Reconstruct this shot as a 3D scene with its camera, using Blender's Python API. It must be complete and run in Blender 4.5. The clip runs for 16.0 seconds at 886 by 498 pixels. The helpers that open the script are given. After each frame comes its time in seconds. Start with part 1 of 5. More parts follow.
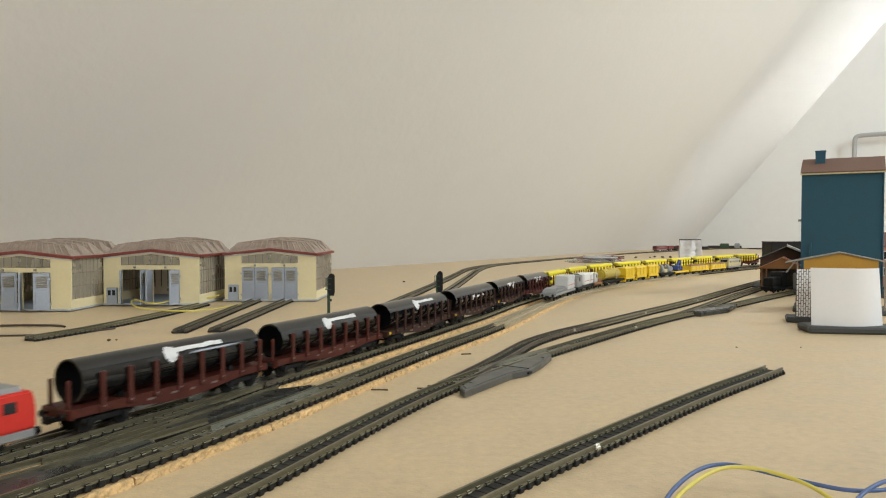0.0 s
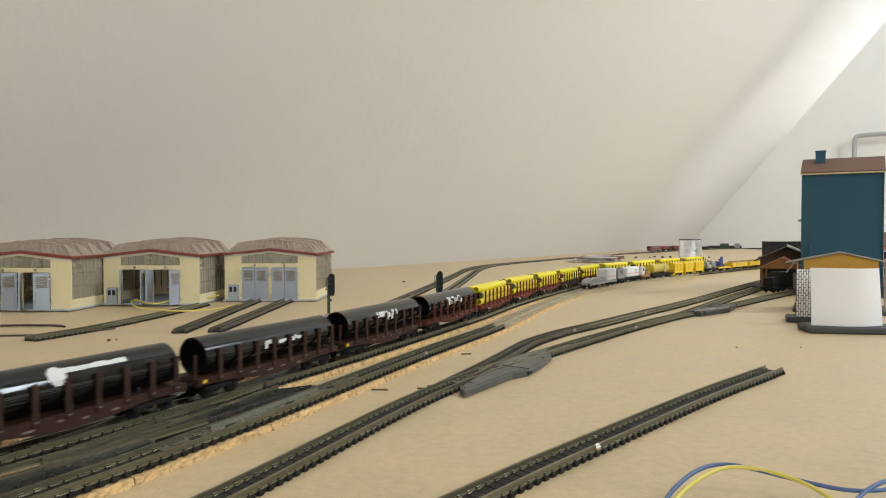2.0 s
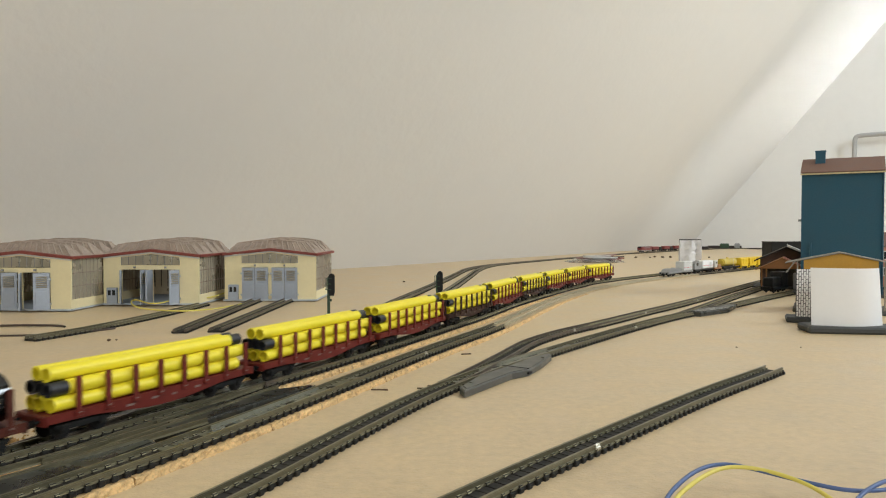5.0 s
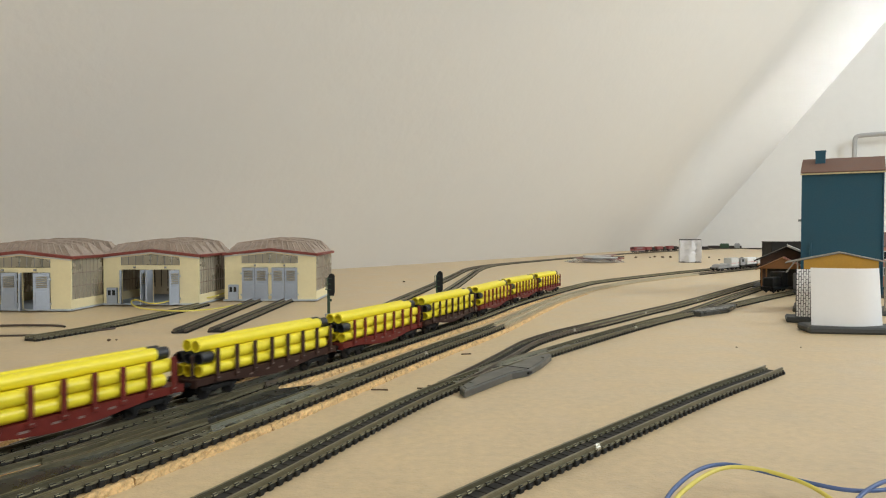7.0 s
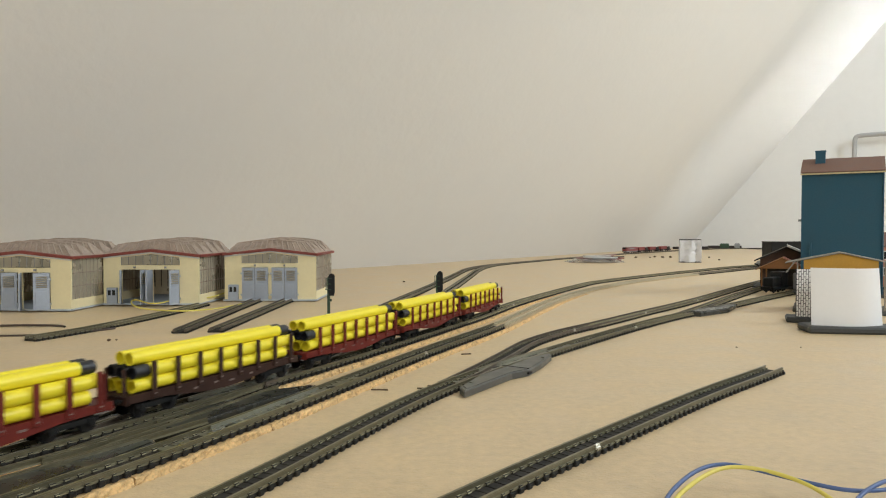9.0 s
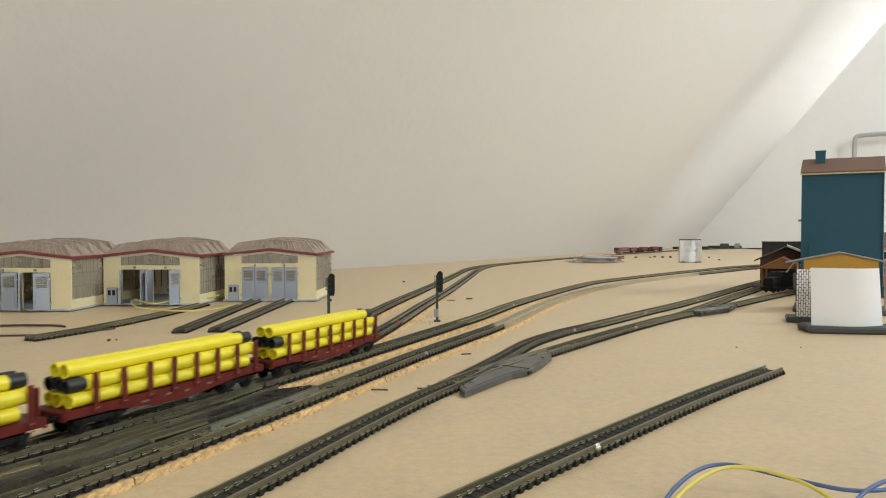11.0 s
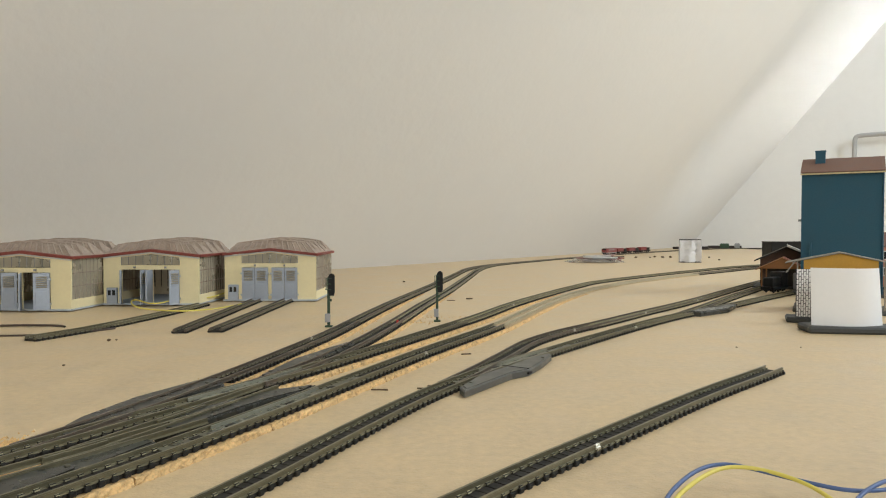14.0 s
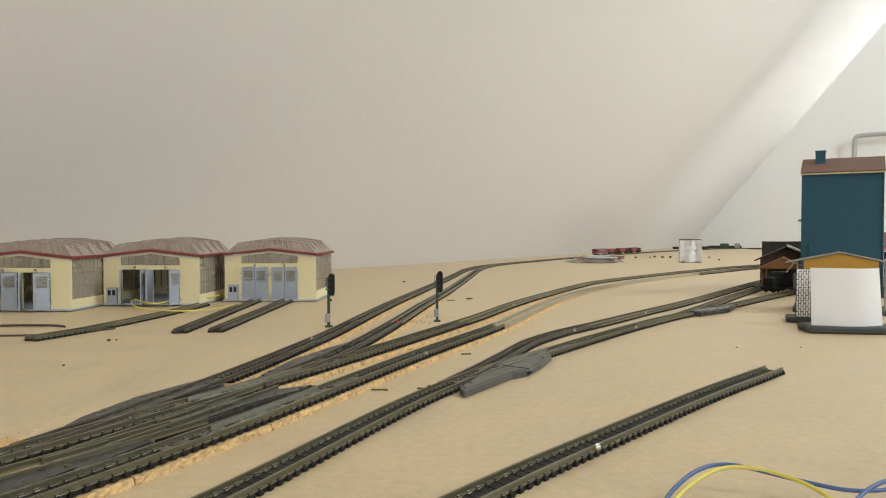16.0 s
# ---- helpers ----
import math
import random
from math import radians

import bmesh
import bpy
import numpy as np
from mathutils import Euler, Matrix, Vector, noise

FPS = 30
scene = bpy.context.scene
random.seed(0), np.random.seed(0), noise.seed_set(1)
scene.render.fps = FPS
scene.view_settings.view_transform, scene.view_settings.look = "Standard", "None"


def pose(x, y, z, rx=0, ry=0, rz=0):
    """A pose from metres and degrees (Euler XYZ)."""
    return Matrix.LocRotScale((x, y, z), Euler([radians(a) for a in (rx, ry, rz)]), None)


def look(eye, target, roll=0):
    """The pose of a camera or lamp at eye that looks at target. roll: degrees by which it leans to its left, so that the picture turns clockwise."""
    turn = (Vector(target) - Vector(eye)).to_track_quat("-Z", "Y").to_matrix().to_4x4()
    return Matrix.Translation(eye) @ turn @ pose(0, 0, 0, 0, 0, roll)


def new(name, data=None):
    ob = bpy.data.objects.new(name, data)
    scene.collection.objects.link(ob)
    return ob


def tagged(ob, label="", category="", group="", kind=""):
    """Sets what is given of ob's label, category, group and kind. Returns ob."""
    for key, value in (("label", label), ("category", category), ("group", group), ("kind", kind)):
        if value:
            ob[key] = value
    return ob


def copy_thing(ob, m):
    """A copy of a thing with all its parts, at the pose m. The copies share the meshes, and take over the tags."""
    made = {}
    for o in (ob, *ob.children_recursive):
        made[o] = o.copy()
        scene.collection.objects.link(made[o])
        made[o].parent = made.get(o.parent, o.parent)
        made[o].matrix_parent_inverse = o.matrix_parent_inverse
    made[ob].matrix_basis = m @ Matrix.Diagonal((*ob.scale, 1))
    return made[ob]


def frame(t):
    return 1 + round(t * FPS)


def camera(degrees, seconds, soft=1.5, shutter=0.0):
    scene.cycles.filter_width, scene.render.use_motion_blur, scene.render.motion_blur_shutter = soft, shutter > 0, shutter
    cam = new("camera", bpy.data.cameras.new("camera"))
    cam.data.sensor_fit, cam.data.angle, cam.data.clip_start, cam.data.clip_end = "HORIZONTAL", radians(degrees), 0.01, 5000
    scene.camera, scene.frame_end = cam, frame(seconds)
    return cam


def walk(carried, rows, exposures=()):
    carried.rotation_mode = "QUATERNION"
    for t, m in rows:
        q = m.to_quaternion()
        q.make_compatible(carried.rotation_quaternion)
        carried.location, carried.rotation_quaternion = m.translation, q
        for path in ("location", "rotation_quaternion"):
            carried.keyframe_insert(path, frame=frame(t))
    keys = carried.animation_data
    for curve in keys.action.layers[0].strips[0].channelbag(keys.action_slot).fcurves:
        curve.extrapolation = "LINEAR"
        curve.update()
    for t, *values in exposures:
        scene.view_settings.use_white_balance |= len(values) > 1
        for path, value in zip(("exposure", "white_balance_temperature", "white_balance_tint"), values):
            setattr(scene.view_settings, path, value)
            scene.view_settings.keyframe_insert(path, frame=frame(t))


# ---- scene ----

# ---------------- camera: stands still on the board, 8.5 cm above it ----------------
EYE = Vector((0.0, 0.0, 0.085))
cam = camera(64.2, 16.0, soft=1.1, shutter=0.4)
cam_pose = look(EYE, EYE + Vector((0.0, math.cos(0.0248), -math.sin(0.0248))))
walk(cam, [(0.0, cam_pose), (16.0, cam_pose)])

# ---------------- room frame: origin in the corner of roof slope, gable and board ----------------
CORNER = Vector((1.335, 3.837, 0.0))
U = Vector((-0.575, -0.818, 0.0)).normalized()     # along the roof slope's foot, away from the gable
V = Vector((0.818, -0.575, 0.0)).normalized()      # into the room
SLOPE = math.tan(radians(50))
ROOM_U, ROOM_V, FLOOR_Z = 6.4, 4.4, -0.85
RIDGE_Z = SLOPE * ROOM_V / 2


def room(u, v, z=0.0):
    return CORNER + U * u + V * v + Vector((0, 0, z))


# ---------------- world and light ----------------
world = bpy.data.worlds.new("sky")
scene.world = world
world.use_nodes = True
wn = world.node_tree
sky = wn.nodes.new("ShaderNodeTexSky")
sky.sky_type, sky.sun_disc, sky.sun_elevation, sky.sun_rotation = "NISHITA", False, radians(38), radians(120)
wn.links.new(sky.outputs[0], wn.nodes["Background"].inputs[0])
wn.nodes["Background"].inputs[1].default_value = 0.1
scene.view_settings.exposure = 0.0

# assumed roof windows, unseen, placed in the opposite slope to suit the light: (u from, u to, height from, height to,
# watts, colour)
ROOF_WINDOWS = [(0.16, 0.56, 1.75, 2.25, 6.5, (0.86, 0.95, 1.0)), (1.5, 2.1, 1.1, 2.0, 47.0, (0.84, 0.935, 1.0)), (2.8, 3.4, 1.5, 2.1, 6.5, (0.88, 0.955, 0.98))]
BAND_LIGHT = (0.02, 0.12, 0.65, 1.85, 1.05)           # added narrow lamp out of view, for the bright band on the slope beside the gable: u from, u to, height from, height to, watts
FILL_WINDOW = (2.20, 3.10, 0.45, 1.45, 36.0)     # added fill light, unseen, in the gable behind the camera: v from, v to, height from, height to, watts
for u0, u1, z0, z1, watts, tone in ROOF_WINDOWS:
    zm = (z0 + z1) / 2
    lamp = bpy.data.lights.new("assumed_window_light", "AREA")
    lamp.shape, lamp.size, lamp.size_y = "RECTANGLE", u1 - u0, (z1 - z0) / math.sin(radians(50))
    lamp.energy, lamp.color = watts, tone
    ob = new("assumed_window_light", lamp)
    nrm = (-V * math.sin(radians(50)) - Vector((0, 0, math.cos(radians(50)))))
    rot = Matrix((U, nrm.cross(U) * -1, -nrm)).transposed().to_4x4()
    ob.matrix_world = Matrix.Translation(room((u0 + u1) / 2, ROOM_V - zm / SLOPE, zm)) @ rot
# no window known here: narrow beam added to brighten the slope by the gable
u0, u1, z0, z1, watts = BAND_LIGHT
lamp = bpy.data.lights.new("band_light", "AREA")
lamp.shape, lamp.size, lamp.size_y, lamp.energy, lamp.color, lamp.spread = "RECTANGLE", u1 - u0, z1 - z0, watts, (0.93, 0.97, 1.0), radians(12)
ob = new("band_light", lamp)
ob.matrix_world = Matrix.Translation(room((u0 + u1) / 2, 3.92, (z0 + z1) / 2)) @ Matrix((U, Vector((0, 0, 1)), V)).transposed().to_4x4()
# fill added from behind the camera for the faces turned towards it
v0, v1, z0, z1, watts = FILL_WINDOW
lamp = bpy.data.lights.new("assumed_window_light", "AREA")
lamp.shape, lamp.size, lamp.size_y, lamp.energy, lamp.color = "RECTANGLE", v1 - v0, z1 - z0, watts, (0.91, 0.96, 0.97)
ob = new("assumed_window_light", lamp)
ob.matrix_world = Matrix.Translation(room(ROOM_U + 0.02, (v0 + v1) / 2, (z0 + z1) / 2)) @ Matrix((V, Vector((0, 0, 1)), U)).transposed().to_4x4()

# ---------------- materials ----------------


def mat(name, color, rough=0.6, metal=0.0, var=0.12, scale=40.0, bump=0.0, bscale=200.0, spread=0.0, coat=0.0, alpha_t=0.0, dirt=None, dirt_scale=20.0, dirt_amt=0.0):
    m = bpy.data.materials.new(name)
    m.use_nodes = True
    nt = m.node_tree
    n, l = nt.nodes, nt.links
    p = n["Principled BSDF"]
    p.inputs["Roughness"].default_value = rough
    p.inputs["Metallic"].default_value = metal
    p.inputs["Coat Weight"].default_value = coat
    p.inputs["Transmission Weight"].default_value = alpha_t
    tc = n.new("ShaderNodeTexCoord")
    n1 = n.new("ShaderNodeTexNoise")
    n1.inputs["Scale"].default_value, n1.inputs["Detail"].default_value = scale, 6
    n2 = n.new("ShaderNodeTexNoise")
    n2.inputs["Scale"].default_value, n2.inputs["Detail"].default_value = scale * 9, 4
    l.new(tc.outputs["Object"], n1.inputs["Vector"])
    l.new(tc.outputs["Object"], n2.inputs["Vector"])
    add = n.new("ShaderNodeMath")
    add.operation = "ADD"
    l.new(n1.outputs[0], add.inputs[0])
    l.new(n2.outputs[0], add.inputs[1])
    val = n.new("ShaderNodeMapRange")
    val.inputs["From Min"].default_value, val.inputs["From Max"].default_value = 0.6, 1.4
    val.inputs["To Min"].default_value, val.inputs["To Max"].default_value = 1 - var, 1 + var
    l.new(add.outputs[0], val.inputs["Value"])
    hsv = n.new("ShaderNodeHueSaturation")
    hsv.inputs["Color"].default_value = (*color, 1)
    last = val.outputs[0]
    if spread:
        oi = n.new("ShaderNodeObjectInfo")
        mr = n.new("ShaderNodeMapRange")
        mr.inputs["To Min"].default_value, mr.inputs["To Max"].default_value = 1 - spread, 1 + spread
        l.new(oi.outputs["Random"], mr.inputs["Value"])
        mu = n.new("ShaderNodeMath")
        mu.operation = "MULTIPLY"
        l.new(last, mu.inputs[0])
        l.new(mr.outputs[0], mu.inputs[1])
        last = mu.outputs[0]
    l.new(last, hsv.inputs["Value"])
    out = hsv.outputs[0]
    if dirt:
        n3 = n.new("ShaderNodeTexNoise")
        n3.inputs["Scale"].default_value, n3.inputs["Detail"].default_value = dirt_scale, 8
        l.new(tc.outputs["Object"], n3.inputs["Vector"])
        mr3 = n.new("ShaderNodeMapRange")
        mr3.inputs["From Min"].default_value, mr3.inputs["From Max"].default_value = 0.5, 0.72
        mr3.inputs["To Max"].default_value = dirt_amt
        l.new(n3.outputs[0], mr3.inputs["Value"])
        mx = n.new("ShaderNodeMixRGB")
        mx.inputs[2].default_value = (*dirt, 1)
        l.new(mr3.outputs[0], mx.inputs[0])
        l.new(out, mx.inputs[1])
        out = mx.outputs[0]
    l.new(out, p.inputs["Base Color"])
    rr = n.new("ShaderNodeMapRange")
    rr.inputs["From Min"].default_value, rr.inputs["From Max"].default_value = 0.3, 0.7
    rr.inputs["To Min"].default_value, rr.inputs["To Max"].default_value = max(0.02, rough - 0.08), min(1.0, rough + 0.08)
    l.new(n1.outputs[0], rr.inputs["Value"])
    l.new(rr.outputs[0], p.inputs["Roughness"])
    if bump:
        nb = n.new("ShaderNodeTexNoise")
        nb.inputs["Scale"].default_value, nb.inputs["Detail"].default_value = bscale, 6
        l.new(tc.outputs["Object"], nb.inputs["Vector"])
        b = n.new("ShaderNodeBump")
        b.inputs["Strength"].default_value, b.inputs["Distance"].default_value = 1.0, bump
        l.new(nb.outputs[0], b.inputs["Height"])
        l.new(b.outputs[0], p.inputs["Normal"])
    return m


M_WALL = mat("white_wall_paint", (0.80, 0.79, 0.77), 0.85, var=0.012, scale=2.0, bump=0.0006, bscale=60)
M_GABLE = mat("white_gable_paint", (0.82, 0.81, 0.79), 0.85, var=0.02, scale=3.0, bump=0.0006, bscale=60)
M_FLOOR = mat("wooden_floor", (0.35, 0.24, 0.14), 0.5, var=0.2, scale=4)
M_BOARD = mat("hardboard", (0.61, 0.465, 0.275), 0.42, var=0.15, scale=26, bump=0.0003, bscale=700, dirt=(0.66, 0.51, 0.33), dirt_scale=45, dirt_amt=0.4)
M_CORK = mat("cork", (0.70, 0.47, 0.22), 0.9, var=0.35, scale=120, bump=0.0012, bscale=420, dirt=(0.20, 0.11, 0.05), dirt_scale=380, dirt_amt=0.7)
M_RAIL = mat("weathered_rail", (0.175, 0.155, 0.095), 0.36, metal=0.5, var=0.18, scale=60)
M_BROWN_RAIL = mat("brown_rail", (0.150, 0.118, 0.088), 0.4, metal=0.5, var=0.2, scale=60)
M_PALE_BLADE = mat("worn_point_blade", (0.30, 0.30, 0.24), 0.35, metal=0.6, var=0.15, scale=60)
M_PALE_RAIL = mat("pale_rail", (0.50, 0.44, 0.31), 0.45, metal=0.4, var=0.15, scale=60)
M_SLEEPER = mat("dark_sleeper_plastic", (0.018, 0.016, 0.013), 0.62, var=0.3, scale=200, spread=0.25)
# olive plastic, made paler for the light the chairs catch
M_CHAIR = mat("lit_olive_rail_chair", (0.33, 0.30, 0.185), 0.45, var=0.25, scale=200, spread=0.35)
M_TRACK_BASE = mat("dark_track_base", (0.018, 0.015, 0.012), 0.8, var=0.3, scale=150)
M_PALE_SLEEPER = mat("pale_sleeper_plastic", (0.50, 0.40, 0.26), 0.7, var=0.15, scale=200, spread=0.1)
M_TURNOUT = mat("turnout_plastic", (0.032, 0.033, 0.029), 0.28, var=0.15, scale=80, dirt=(0.060, 0.056, 0.043), dirt_scale=60, dirt_amt=0.35)
# grey plastic lightened for the sheen on the housing's top
M_TURNOUT_GREY = mat("sheen_grey_turnout_plastic", (0.070, 0.070, 0.063), 0.36, var=0.18, scale=80, dirt=(0.11, 0.105, 0.085), dirt_scale=60, dirt_amt=0.35)
M_DECK = mat("olive_grey_turnout_deck", (0.095, 0.090, 0.062), 0.30, var=0.22, scale=120)
M_BLACK_PIPE = mat("black_pipe", (0.005, 0.005, 0.0052), 0.08, var=0.2, scale=60)
M_PIPE_IN = mat("pipe_inside", (0.004, 0.004, 0.004), 0.8, var=0.2, scale=60)
M_YELLOW_PIPE = mat("yellow_pipe", (0.88, 0.74, 0.03), 0.42, var=0.05, scale=40)
M_COLLAR = mat("black_collar", (0.015, 0.016, 0.02), 0.5, var=0.2, scale=60)
M_RED_FRAME = mat("red_brown_wagon", (0.085, 0.020, 0.012), 0.5, var=0.3, scale=80)
# lit copy of the red-brown frame: bounce from yellow pipes in its colour
M_LIT_RED_FRAME = mat("bounce_lit_red_wagon", (0.14, 0.017, 0.011), 0.5, var=0.2, scale=80)
M_BROWN_FRAME = mat("dark_brown_wagon", (0.040, 0.016, 0.010), 0.55, var=0.2, scale=80)
M_BLACK = mat("black_running_gear", (0.008, 0.0075, 0.007), 0.6, var=0.2, scale=80)
M_DULL_MARK = mat("dull_grey_marking", (0.21, 0.15, 0.13), 0.7, var=0.2, scale=300)
M_DARK_RED = mat("dull_red_paint", (0.21, 0.030, 0.028), 0.5, var=0.1, scale=40)
M_MARK = mat("white_marking", (0.70, 0.70, 0.69), 0.6, var=0.12, scale=300)
M_LOCO_RED = mat("red_loco_paint", (0.68, 0.035, 0.022), 0.4, var=0.06, scale=40)
M_GREY = mat("grey_plastic", (0.26, 0.26, 0.255), 0.55, var=0.1, scale=60)
M_GREY_BOX = mat("grey_relay_box", (0.34, 0.34, 0.35), 0.6, var=0.06, scale=60)
M_LIGHT_GREY = mat("light_grey_paint", (0.60, 0.60, 0.58), 0.55, var=0.06, scale=60)
M_WHITE = mat("white_paint", (0.78, 0.78, 0.765), 0.55, var=0.05, scale=60)
M_WORKS_YELLOW = mat("works_yellow", (0.80, 0.54, 0.02), 0.5, var=0.07, scale=60)
M_TANK = mat("dull_ochre_tank", (0.55, 0.41, 0.05), 0.5, var=0.12, scale=60)
M_BEIGE = mat("beige_paint", (0.56, 0.47, 0.26), 0.55, var=0.1, scale=60)
M_BROWN_LOAD = mat("brown_load", (0.30, 0.15, 0.06), 0.75, var=0.25, scale=150)
M_BLUE_CRANE = mat("blue_crane_paint", (0.03, 0.06, 0.25), 0.45, var=0.1, scale=60)
M_BOARD.node_tree.nodes["Principled BSDF"].inputs["Specular IOR Level"].default_value = 0.75
for _m in (M_PIPE_IN, M_BLACK, M_SLEEPER, M_BROWN_FRAME, M_RED_FRAME, M_LIT_RED_FRAME, M_TURNOUT):
    _m.node_tree.nodes["Principled BSDF"].inputs["Specular IOR Level"].default_value = 0.3
M_GLASS_DARK = mat("dark_window_glass", (0.02, 0.022, 0.025), 0.12, var=0.1, scale=30)
M_CREAM = mat("cream_wall", (0.80, 0.70, 0.43), 0.65, var=0.05, scale=30, dirt=(0.62, 0.52, 0.32), dirt_scale=25, dirt_amt=0.25)
M_SHED_DOOR = mat("grey_blue_door", (0.35, 0.385, 0.45), 0.6, var=0.07, scale=40)
M_SHED_ROOF = mat("grey_brown_roof", (0.36, 0.285, 0.23), 0.8, var=0.3, scale=70, bump=0.0004, bscale=300)
M_SHED_RIB = mat("pale_roof_ribs", (0.37, 0.30, 0.245), 0.8, var=0.15, scale=70)
M_RED_EDGE = mat("red_roof_edge", (0.21, 0.042, 0.03), 0.6, var=0.12, scale=40)
M_SHED_GLASS = mat("shed_side_glazing", (0.46, 0.41, 0.31), 0.3, alpha_t=0.45, var=0.15, scale=25)
M_BASE = mat("pale_blue_plinth", (0.42, 0.45, 0.48), 0.7, var=0.08, scale=30)
M_DARK_IN = mat("dark_interior", (0.09, 0.08, 0.065), 0.8, var=0.2, scale=30)
M_SIGNAL_GREEN = mat("dark_green_mast", (0.02, 0.05, 0.022), 0.5, var=0.15, scale=60)
M_BLUE = mat("petrol_blue_plaster", (0.022, 0.083, 0.130), 0.8, var=0.12, scale=60, bump=0.0002, bscale=900)
M_ROOF_BROWN = mat("brown_roof_tiles", (0.16, 0.085, 0.06), 0.75, var=0.18, scale=90)
M_OCHRE = mat("ochre_wall", (0.52, 0.29, 0.045), 0.7, var=0.1, scale=50)
M_GREY_ROOF = mat("grey_roof", (0.33, 0.30, 0.25), 0.75, var=0.12, scale=60)
M_ROOF_GREY_BROWN = mat("grey_brown_roof_card", (0.20, 0.175, 0.14), 0.75, var=0.15, scale=60)
M_DARK_ROOF = mat("dark_brown_roof", (0.035, 0.027, 0.024), 0.9, var=0.2, scale=60)
M_HUT_WALL = mat("dark_brown_hut_wall", (0.085, 0.045, 0.026), 0.75, var=0.2, scale=60)
M_HEAP_PINK = mat("dull_pink_plastic", (0.34, 0.21, 0.19), 0.5, var=0.15, scale=60)
M_ORANGE_WALL = mat("orange_brown_wall", (0.3, 0.128, 0.038), 0.7, var=0.12, scale=60)
M_PINK_ROOF = mat("pale_pink_roof", (0.55, 0.25, 0.17), 0.7, var=0.1, scale=60)
M_PAPER = mat("white_paper", (0.86, 0.86, 0.87), 0.8, var=0.015, scale=30)
M_INK = mat("dark_ink", (0.07, 0.065, 0.085), 0.7, var=0.15, scale=200)
M_PLATE = mat("dark_grey_base_plate", (0.055, 0.058, 0.056), 0.65, var=0.2, scale=60, bump=0.0004, bscale=250)
M_YELLOW_WIRE = mat("yellow_wire", (0.70, 0.60, 0.12), 0.5, var=0.06, scale=50)
M_BLUE_WIRE = mat("blue_wire", (0.07, 0.12, 0.28), 0.5, var=0.06, scale=50)
M_DARK_WIRE = mat("dark_brown_wire", (0.07, 0.045, 0.035), 0.6, var=0.1, scale=50)
M_STEEL = mat("grey_pipe_paint", (0.42, 0.41, 0.40), 0.5, var=0.05, scale=30)
M_SHINY = mat("bright_metal", (0.62, 0.60, 0.54), 0.32, metal=1.0, var=0.05, scale=60)
M_RED = mat("red_plastic", (0.55, 0.03, 0.03), 0.5, var=0.08, scale=60)
M_CRUMB = mat("brown_crumbs", (0.13, 0.085, 0.05), 0.85, var=0.4, scale=200)
M_LAMP = mat("lamp_lens", (0.5, 0.5, 0.48), 0.2, var=0.02)
M_FILM = mat("thin_clear_film", (0.97, 0.97, 0.98), 0.06, alpha_t=1.0, var=0.02, scale=30, bump=0.003, bscale=70)
M_FOIL = mat("clear_bag_film", (0.9, 0.9, 0.92), 0.12, alpha_t=0.45, var=0.02, scale=30, bump=0.003, bscale=70)

# ---------------- mesh helpers ----------------


def part(name, bm, material, parent=None, label="", smooth=False):
    """Link a bmesh as one mesh object under a thing or a part."""
    me = bpy.data.meshes.new(name)
    bm.to_mesh(me)
    bm.free()
    for m in (material if isinstance(material, (list, tuple)) else [material]):
        me.materials.append(m)
    if smooth:
        me.polygons.foreach_set("use_smooth", [True] * len(me.polygons))
        me.set_sharp_from_angle(angle=radians(38))
    ob = new(name, me)
    ob.parent = parent
    if label:
        ob["label"] = label
    return ob


def thing(name, label, category, group="", kind="", m=None):
    ob = new(name)
    ob.empty_display_size = 0.01
    tagged(ob, label, category, group, kind)
    if m is not None:
        ob.matrix_world = m
    return ob


def box(bm, size, at, bevel=0.0, rot=None, mi=0):
    m = Matrix.Translation(at) @ (rot if rot is not None else Matrix.Identity(4)) @ Matrix.Diagonal((*size, 1))
    vs = bmesh.ops.create_cube(bm, size=1.0, matrix=m)["verts"]
    faces = {f for v in vs for f in v.link_faces}
    for f in faces:
        f.material_index = mi
    if bevel:
        es = list({e for v in vs for e in v.link_edges})
        bmesh.ops.bevel(bm, geom=es, offset=bevel, segments=1, affect="EDGES", clamp_overlap=True)
    return bm


def boxed(size, at=(0, 0, 0), bevel=0.0, rot=None):
    return box(bmesh.new(), size, at, bevel, rot)


AX = {"x": Euler((0, radians(90), 0)).to_matrix().to_4x4(), "y": Euler((radians(90), 0, 0)).to_matrix().to_4x4(), "z": Matrix.Identity(4)}


def rod(bm, r, length, at, axis="z", seg=10, r2=None):
    bmesh.ops.create_cone(bm, cap_ends=True, segments=seg, radius1=r, radius2=r if r2 is None else r2, depth=length, matrix=Matrix.Translation(at) @ AX[axis])
    return bm


def tube(bm, r, inner, x0, x1, at, seg=20, mi_in=1):
    """A hollow pipe along x from x0 to x1, with its wall's thickness; the inside takes material mi_in."""
    rings = []
    for x, rad in ((x0, inner), (x0, r), (x1, r), (x1, inner)):
        rings.append([bm.verts.new((x, at[0] + rad * math.cos(2 * math.pi * k / seg), at[1] + rad * math.sin(2 * math.pi * k / seg))) for k in range(seg)])
    for i in range(4):
        a, b = rings[i], rings[(i + 1) % 4]
        for k in range(seg):
            f = bm.faces.new((a[k], a[(k + 1) % seg], b[(k + 1) % seg], b[k]))
            f.material_index = mi_in if i == 3 else 0
    bm.normal_update()
    bmesh.ops.recalc_face_normals(bm, faces=bm.faces[:])
    return bm


